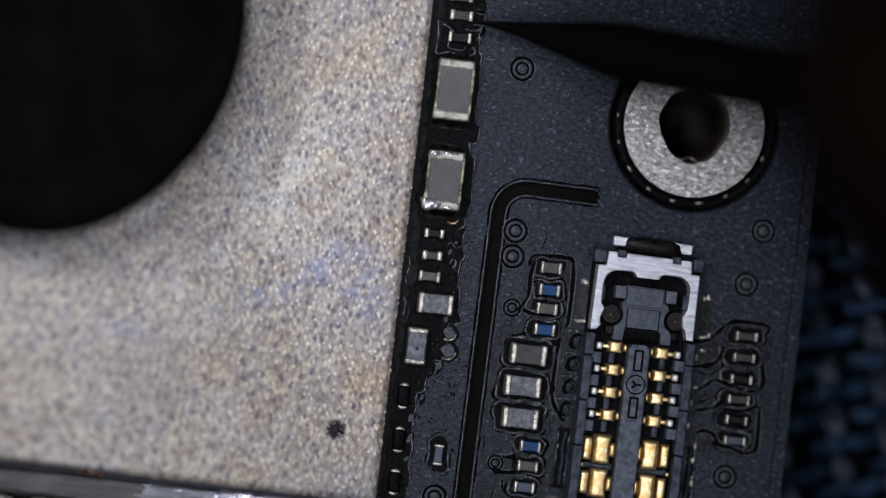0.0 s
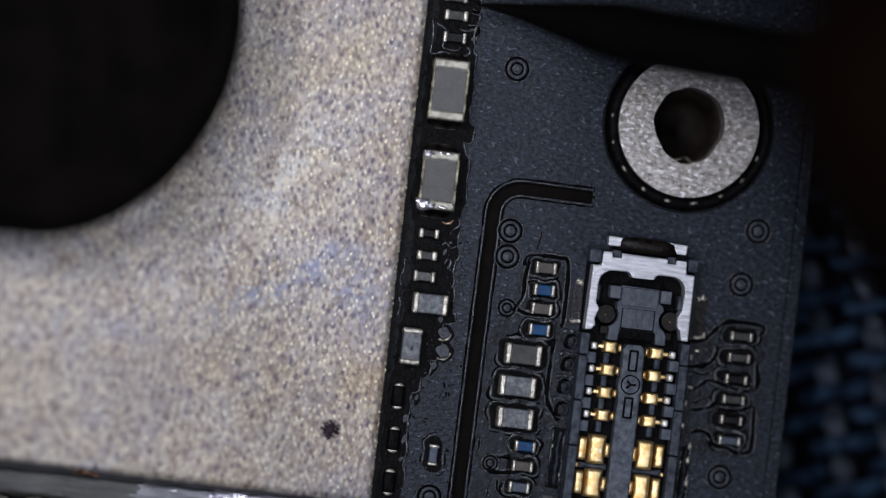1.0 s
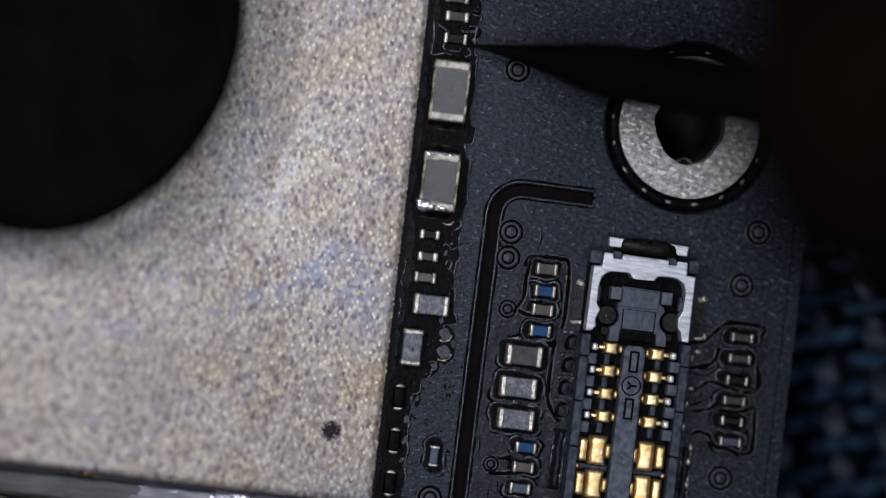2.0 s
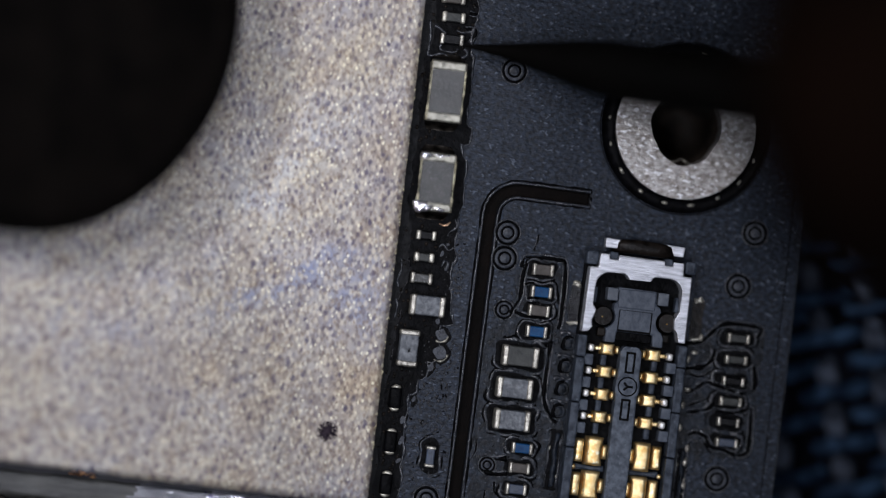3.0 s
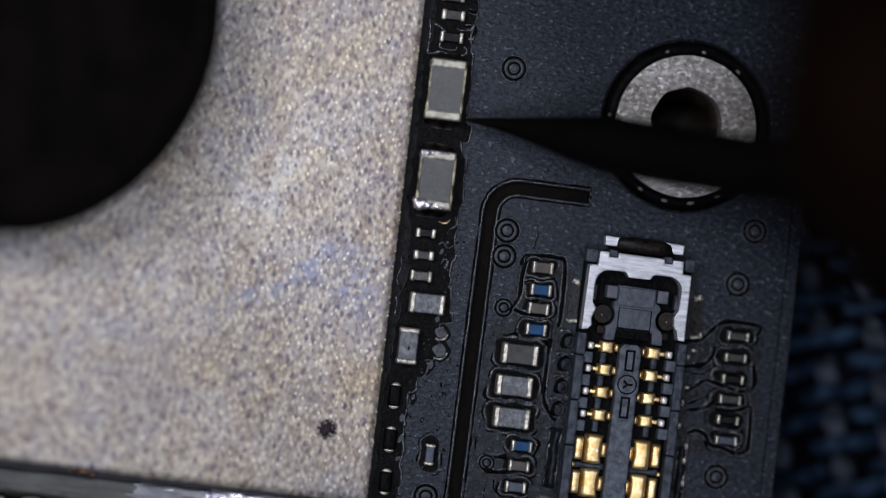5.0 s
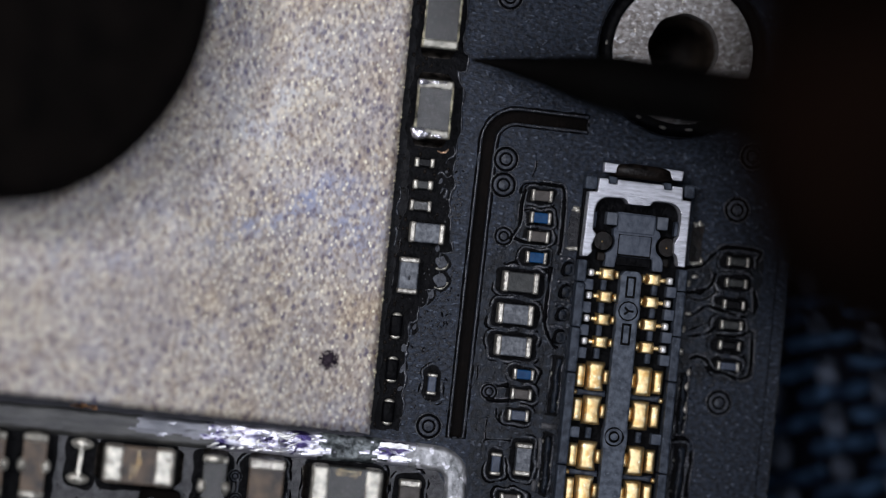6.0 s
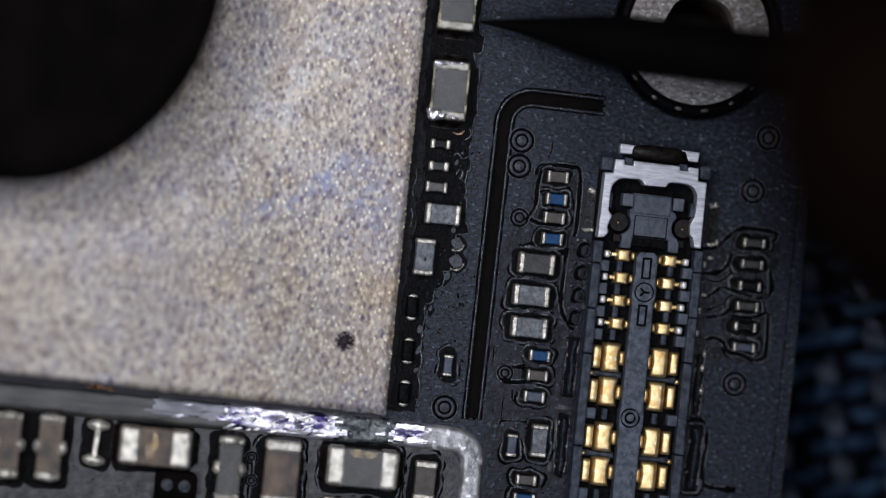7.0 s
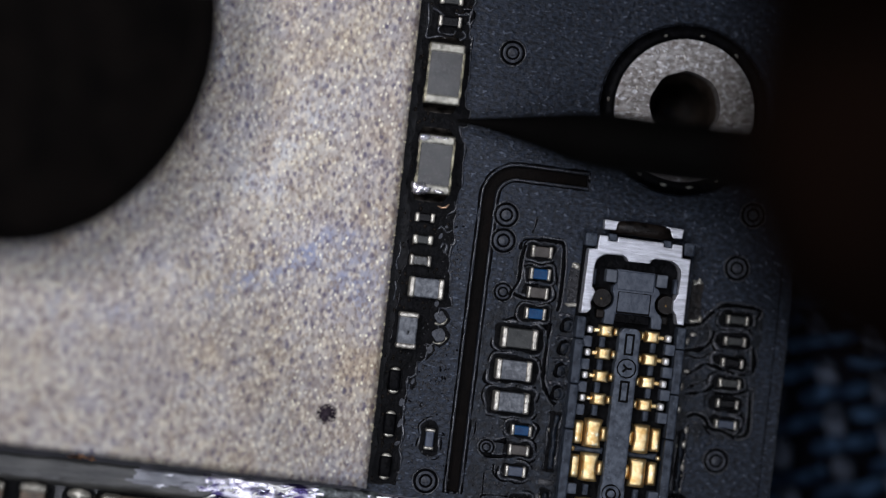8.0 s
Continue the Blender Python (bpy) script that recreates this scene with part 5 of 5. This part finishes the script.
# glossy residue and dust between the parts
random.seed(33)
for x0, x1, y0, y1, count in ((1.75, 4.1, -9.5, -0.8, 520), (7.45, 9.4, -5.4, -1.2, 330), (-0.4, 1.15, -7.0, -2.4, 260), (-11.8, 1.0, -10.5, -8.1, 420), (0.25, 0.85, -1.2, 0.9, 110), (0.1, 0.8, -4.2, -2.2, 90)):
    for material, share, small, large, text in ((MASK_GREY, 1.0, 0.008, 0.026, "fine grey dust and scuffs between the parts"), (PIT, 0.25, 0.010, 0.024, "dark flux specks between the parts")):
        bm = bmesh.new()
        for k in range(int(count * share)):
            x, y, s = random.uniform(x0, x1), random.uniform(y0, y1), random.uniform(small, large) * random.choice((1, 1, 1.6))
            bmesh.ops.create_icosphere(bm, subdivisions=1, radius=s, matrix=Matrix.Translation((x, y, Z - s * 0.15)) @ Euler((0, 0, random.uniform(0, 3))).to_matrix().to_4x4() @ Matrix.Diagonal((1, random.uniform(0.5, 2.6), 0.5, 1)))
        tagged(part("flux_residue", bm, material, board, text, smooth=True), kind="stuff")

# ---------------- stand-in for a round black shape on the plate ---
pad = empty("black_round")
tagged(pad, "thick matt black round shape resting on the metal plate", "pad")
for name, profile in (("foot", [(0.01, -1.0), (4.6, -1.0), (4.9, -0.7), (5.3, 0.2), (5.2, 0.3), (0.01, 0.3)]),
                      ("rim", [(5.2, 0.2), (5.3, 0.2), (5.7, 0.8), (6.1, 1.7), (6.33, 2.6), (6.43, 3.4), (6.3, 4.1), (5.6, 4.8), (5.4, 4.7), (5.2, 0.2)]),
                      ("crown", [(5.5, 4.76), (5.0, 4.95), (4.0, 5.2), (2.0, 5.36), (0.01, 5.4)])):
    bm = bmesh.new()
    lathe(bm, profile, 96)
    for v in bm.verts:
        a = math.degrees(math.atan2(v.co.y, v.co.x))
        dent = 1 - 0.010 * math.exp(-((a + 48) / 26) ** 2) - 0.095 * math.exp(-((a + 100) / 27) ** 2)
        v.co.x, v.co.y = v.co.x * dent, v.co.y * dent
    part(name, bm, MATT_BLACK, pad, smooth=True)

# ---------------- probe ----------------
probe = empty("probe")
tagged(probe, "black pointed probe with a dark grip, reaching over the board", "probe")
bm = bmesh.new()
pts, rad = [], []
for x, y, z, r in ((-0.12, 0.05, 0.02, 0.03), (0.05, 0.03, 0.04, 0.06), (0.30, 0.0, 0.10, 0.10), (0.65, -0.05, 0.20, 0.15), (1.10, -0.12, 0.35, 0.22), (2.05, -0.30, 0.80, 0.42), (3.00, -0.50, 1.30, 0.64), (3.80, -0.66, 1.75, 0.77), (5.80, -1.02, 2.90, 0.80), (7.60, -1.32, 4.00, 0.82), (9.10, -1.54, 5.20, 0.84), (10.6, -1.70, 6.60, 0.86)):
    pts.append((x, y, z))
    rad.append(r)
tube(bm, pts, rad, 20)
part("needle", bm, TOOL, probe, "matt black tapering needle", smooth=True)
bm = bmesh.new()
pts, rad = [], []
for x, y, z, r in ((8.5, -1.32, 4.7, 0.7), (8.9, -1.38, 5.0, 1.0), (9.8, -1.5, 5.9, 1.1), (12, -1.8, 8.4, 1.15), (17, -2.1, 13.5, 1.3), (26, -2.6, 20, 1.7), (45, -3.5, 34, 2.2), (60, -4, 45, 2.0)):
    pts.append((x, y, z))
    rad.append(r)
tube(bm, pts, rad, 28)
part("grip", bm, GRIP, probe, "black-brown grip", smooth=True)

# ---------------- clamp-like stand-in for a dark shape over the board's edge ---
clamp = empty("dark_shape", None, (11.0, 3.15, 23.0))
tagged(clamp, "black-brown rounded shape reaching over the board's edge", "clamp")
# added, mostly out of view: keeps ring light off the board's upper right
bm = bmesh.new()
tube(bm, [(0.6, 4.6, 0.6), (-0.5, 8.2, 3.5), (1.0, 13, 3.0), (6, 22, -3), (11, 30, -12), (14, 35, -24.2)], [3.2, 4.4, 4.6, 4.0, 3.6, 4.2], 28)
part("arm", bm, GRIP, clamp, smooth=True)
# added out of view to shade the cloth and the board's edge
bm = bmesh.new()
tube(bm, [(4.4, -6.5, 1.0), (4.4, -5.0, 1.4), (4.6, -1.0, 1.5), (4.6, 4.0, 1.5), (3.4, 8.0, 2.0)], [2.2, 3.2, 4.0, 4.4, 4.2], 28)
part("body", bm, GRIP, clamp, smooth=True)
bm = bmesh.new()
tube(bm, [(1.9, -4.6, 0.3), (1.6, -3.9, 0.3), (1.2, -3.2, 0.2), (0.8, -2.5, 0.2), (0.4, -1.5, 0.1), (0, 0, 0), (0.5, 2.2, 0.2), (0.6, 4.6, 0.6)], [0.5, 0.9, 1.6, 2.3, 3.0, 3.2, 3.4, 3.2], 32)
part("jaw", bm, GRIP, clamp, "thick rounded black-brown end of the shape", smooth=True)


# ---------------- what moves ----------------
def motions():
    """The board is pushed about on the cloth, the round black shape slides on it, the probe points here and there."""
    board_rows = [
        (0, 0.000, 0.000, -6.60), (0.2, -0.031, 0.000, -6.60), (0.3, -0.078, 0.000, -6.57), (0.4, -0.016, 0.000, -6.58),
        (0.5, -0.166, 0.000, -6.52), (0.7, -0.203, 0.000, -6.55), (1.0, -0.144, -0.003, -6.60), (1.2, -0.094, -0.006, -6.60),
        (1.3, -0.047, -0.011, -6.60), (1.5, -0.053, -0.020, -6.51), (1.6, 0.016, -0.022, -6.60), (1.7, -0.016, -0.025, -6.60),
        (2.8, -0.203, -0.047, -6.63), (3.0, -0.222, -0.053, -6.64), (3.1, -0.281, -0.047, -6.64), (3.3, -0.250, -0.047, -6.64),
        (3.5, -0.225, -0.042, -6.64), (4.0, -0.194, -0.039, -6.62), (4.2, -0.145, -0.066, -6.65), (4.7, -0.188, -0.047, -6.65),
        (5.2, -0.266, 0.031, -6.65), (5.3, -0.277, 0.081, -6.64), (5.4, -0.205, 1.500, -6.10), (5.467, -0.150, 1.902, -5.76),
        (5.5, -0.150, 1.912, -5.75), (5.7, -0.165, 1.922, -5.75), (6.0, -0.259, 1.946, -5.78), (6.3, -0.163, 1.968, -5.80),
        (6.5, -0.064, 1.988, -5.84), (6.6, 0.042, 2.416, -5.71), (6.7, 0.127, 2.551, -5.67), (6.9, 0.191, 2.493, -5.71),
        (7.0, 0.178, 2.460, -5.73), (7.2, 0.123, 2.322, -5.73), (7.3, -0.062, 1.844, -6.15), (7.4, -0.297, 0.391, -6.42),
        (7.5, -0.309, 0.384, -6.54), (7.7, -0.281, 0.398, -6.50), (8.0, -0.258, 0.435, -6.50)]
    walk(board, [(t, pose(x * U, y * U, (TOP + 0.44) * U, 0, LEAN, rz) @ pose(0, 0, -TOP * U)) for t, x, y, rz in board_rows])
    walk(plate, [(t, pose(x * U, y * U, (TOP + 0.44) * U, 0, LEAN, rz) @ pose(0, 0, -TOP * U)) for t, x, y, rz in board_rows])
    pad_rows = [
        (0.0, -12.292, 6.504), (0.5, -12.439, 6.504), (1.0, -12.409, 6.504), (1.5, -12.336, 6.504), (2.8, -12.497, 6.563),
        (3.5, -12.477, 6.578), (4.2, -12.506, 6.578), (5.3, -13.217, 6.622), (5.5, -13.290, 7.312), (6.0, -13.180, 7.356),
        (6.5, -12.994, 7.679), (6.7, -12.965, 7.835), (7.0, -12.877, 7.869), (7.2, -12.985, 7.660), (7.4, -13.160, 6.340),
        (7.6, -13.130, 6.300), (8.0, -13.070, 6.300)]
    walk(pad, [(t, pose(x * U, y * U, (TOP + 1.63 + 0.0875 * (4.1 - x)) * U, 0, LEAN + 12, -7)) for t, x, y in pad_rows])
    probe_rows = [
        (0, 1.08, 6.13), (0.033, 1.08, 6.13), (0.1, 0.72, 7.06), (0.2, 0.58, 7.13), (0.3, 0.58, 7.17), (0.4, 1.11, 6.23),
        (0.5, 1.06, 6.27), (0.6, 0.86, 6.66), (0.7, 0.92, 6.67), (0.8, 1.01, 6.70), (0.9, 1.09, 6.64), (1.0, 1.02, 6.63),
        (1.1, 1.16, 6.31), (1.2, 1.01, 5.96), (1.3, 1.16, 5.96), (1.4, 0.98, 5.95), (1.5, 0.96, 6.08), (1.6, 0.79, 5.49),
        (1.7, 0.94, 5.50), (2.2, 0.86, 5.47), (2.8, 1.00, 5.34), (2.9, 0.75, 5.51), (3.0, 0.70, 5.49), (3.033, 0.70, 5.49),
        (3.1, 1.24, 7.13), (3.2, 1.22, 6.69), (3.3, 0.94, 5.91), (3.4, 0.79, 5.44), (3.5, 0.79, 5.37), (3.6, 0.78, 5.42),
        (3.7, 1.08, 6.63), (3.8, 1.92, 5.45), (3.9, 0.86, 5.33), (4.0, 0.79, 5.33), (4.2, 0.58, 5.26), (4.7, 0.65, 4.32),
        (5.2, 0.72, 3.24), (5.3, 0.72, 3.25), (5.4, 0.79, 4.32), (5.5, 0.95, 5.14), (5.6, 0.73, 5.01), (5.7, 0.58, 4.97),
        (5.8, 0.72, 5.04), (5.9, 0.79, 5.04), (6.0, 0.89, 5.11), (6.1, 1.22, 4.86), (6.2, 1.22, 4.55), (6.3, 0.86, 5.11),
        (6.4, 0.94, 4.90), (6.5, 0.94, 5.25), (6.533, 0.94, 5.25), (6.6, 1.44, 9.36), (6.7, 1.00, 6.86), (6.8, 1.30, 5.86),
        (6.9, 1.19, 6.22), (7.0, 1.08, 6.16), (7.1, 1.11, 5.40), (7.2, 0.92, 5.37), (7.3, 0.78, 4.83), (7.4, 0.65, 3.39),
        (7.5, 0.54, 3.35), (7.533, 0.54, 3.35), (7.6, 1.92, 6.85), (7.7, 1.22, 4.18), (7.8, 0.94, 4.07), (7.9, 0.58, 3.57),
        (8.0, 0.50, 3.46)]
    turns = ((0, -2.6), (1.5, -2.2), (2.8, 0), (3.5, 0), (4.2, -0.3), (5.5, -0.5), (6.5, -0.7), (7.0, 0.4), (7.5, 2.2), (8.0, 1.4))
    walk(probe, [(t, pose(x * U, y * U, (TOP + 1.35) * U, 0, 0, float(np.interp(t, [k for k, a in turns], [a for k, a in turns])))) for t, x, y in probe_rows])
    dark_shape_rows = [
        (0, -0.15, -0.45), (0.5, -0.25, -0.45), (1.0, -0.25, -0.45), (1.5, -1.20, -0.30), (1.7, -1.30, -0.30), (2.8, -1.25, -0.30),
        (3.0, -1.20, -0.30), (3.2, -1.15, -0.30), (3.5, -1.10, -0.40), (4.0, -0.55, -0.45), (4.2, -0.55, -0.45), (5.3, -0.75, -0.80),
        (5.5, -0.80, -1.00), (6.0, -1.55, -1.30), (6.5, -1.20, -1.20), (7.0, -0.75, -0.90), (7.3, -0.95, -1.20), (7.5, -1.25, -1.40),
        (7.7, -1.30, -1.50), (8.0, -1.45, -1.70)]
    walk(clamp, [(t, pose((11.0 + x) * U, (3.15 + y) * U, 23.0 * U)) for t, x, y in dark_shape_rows])


motions()
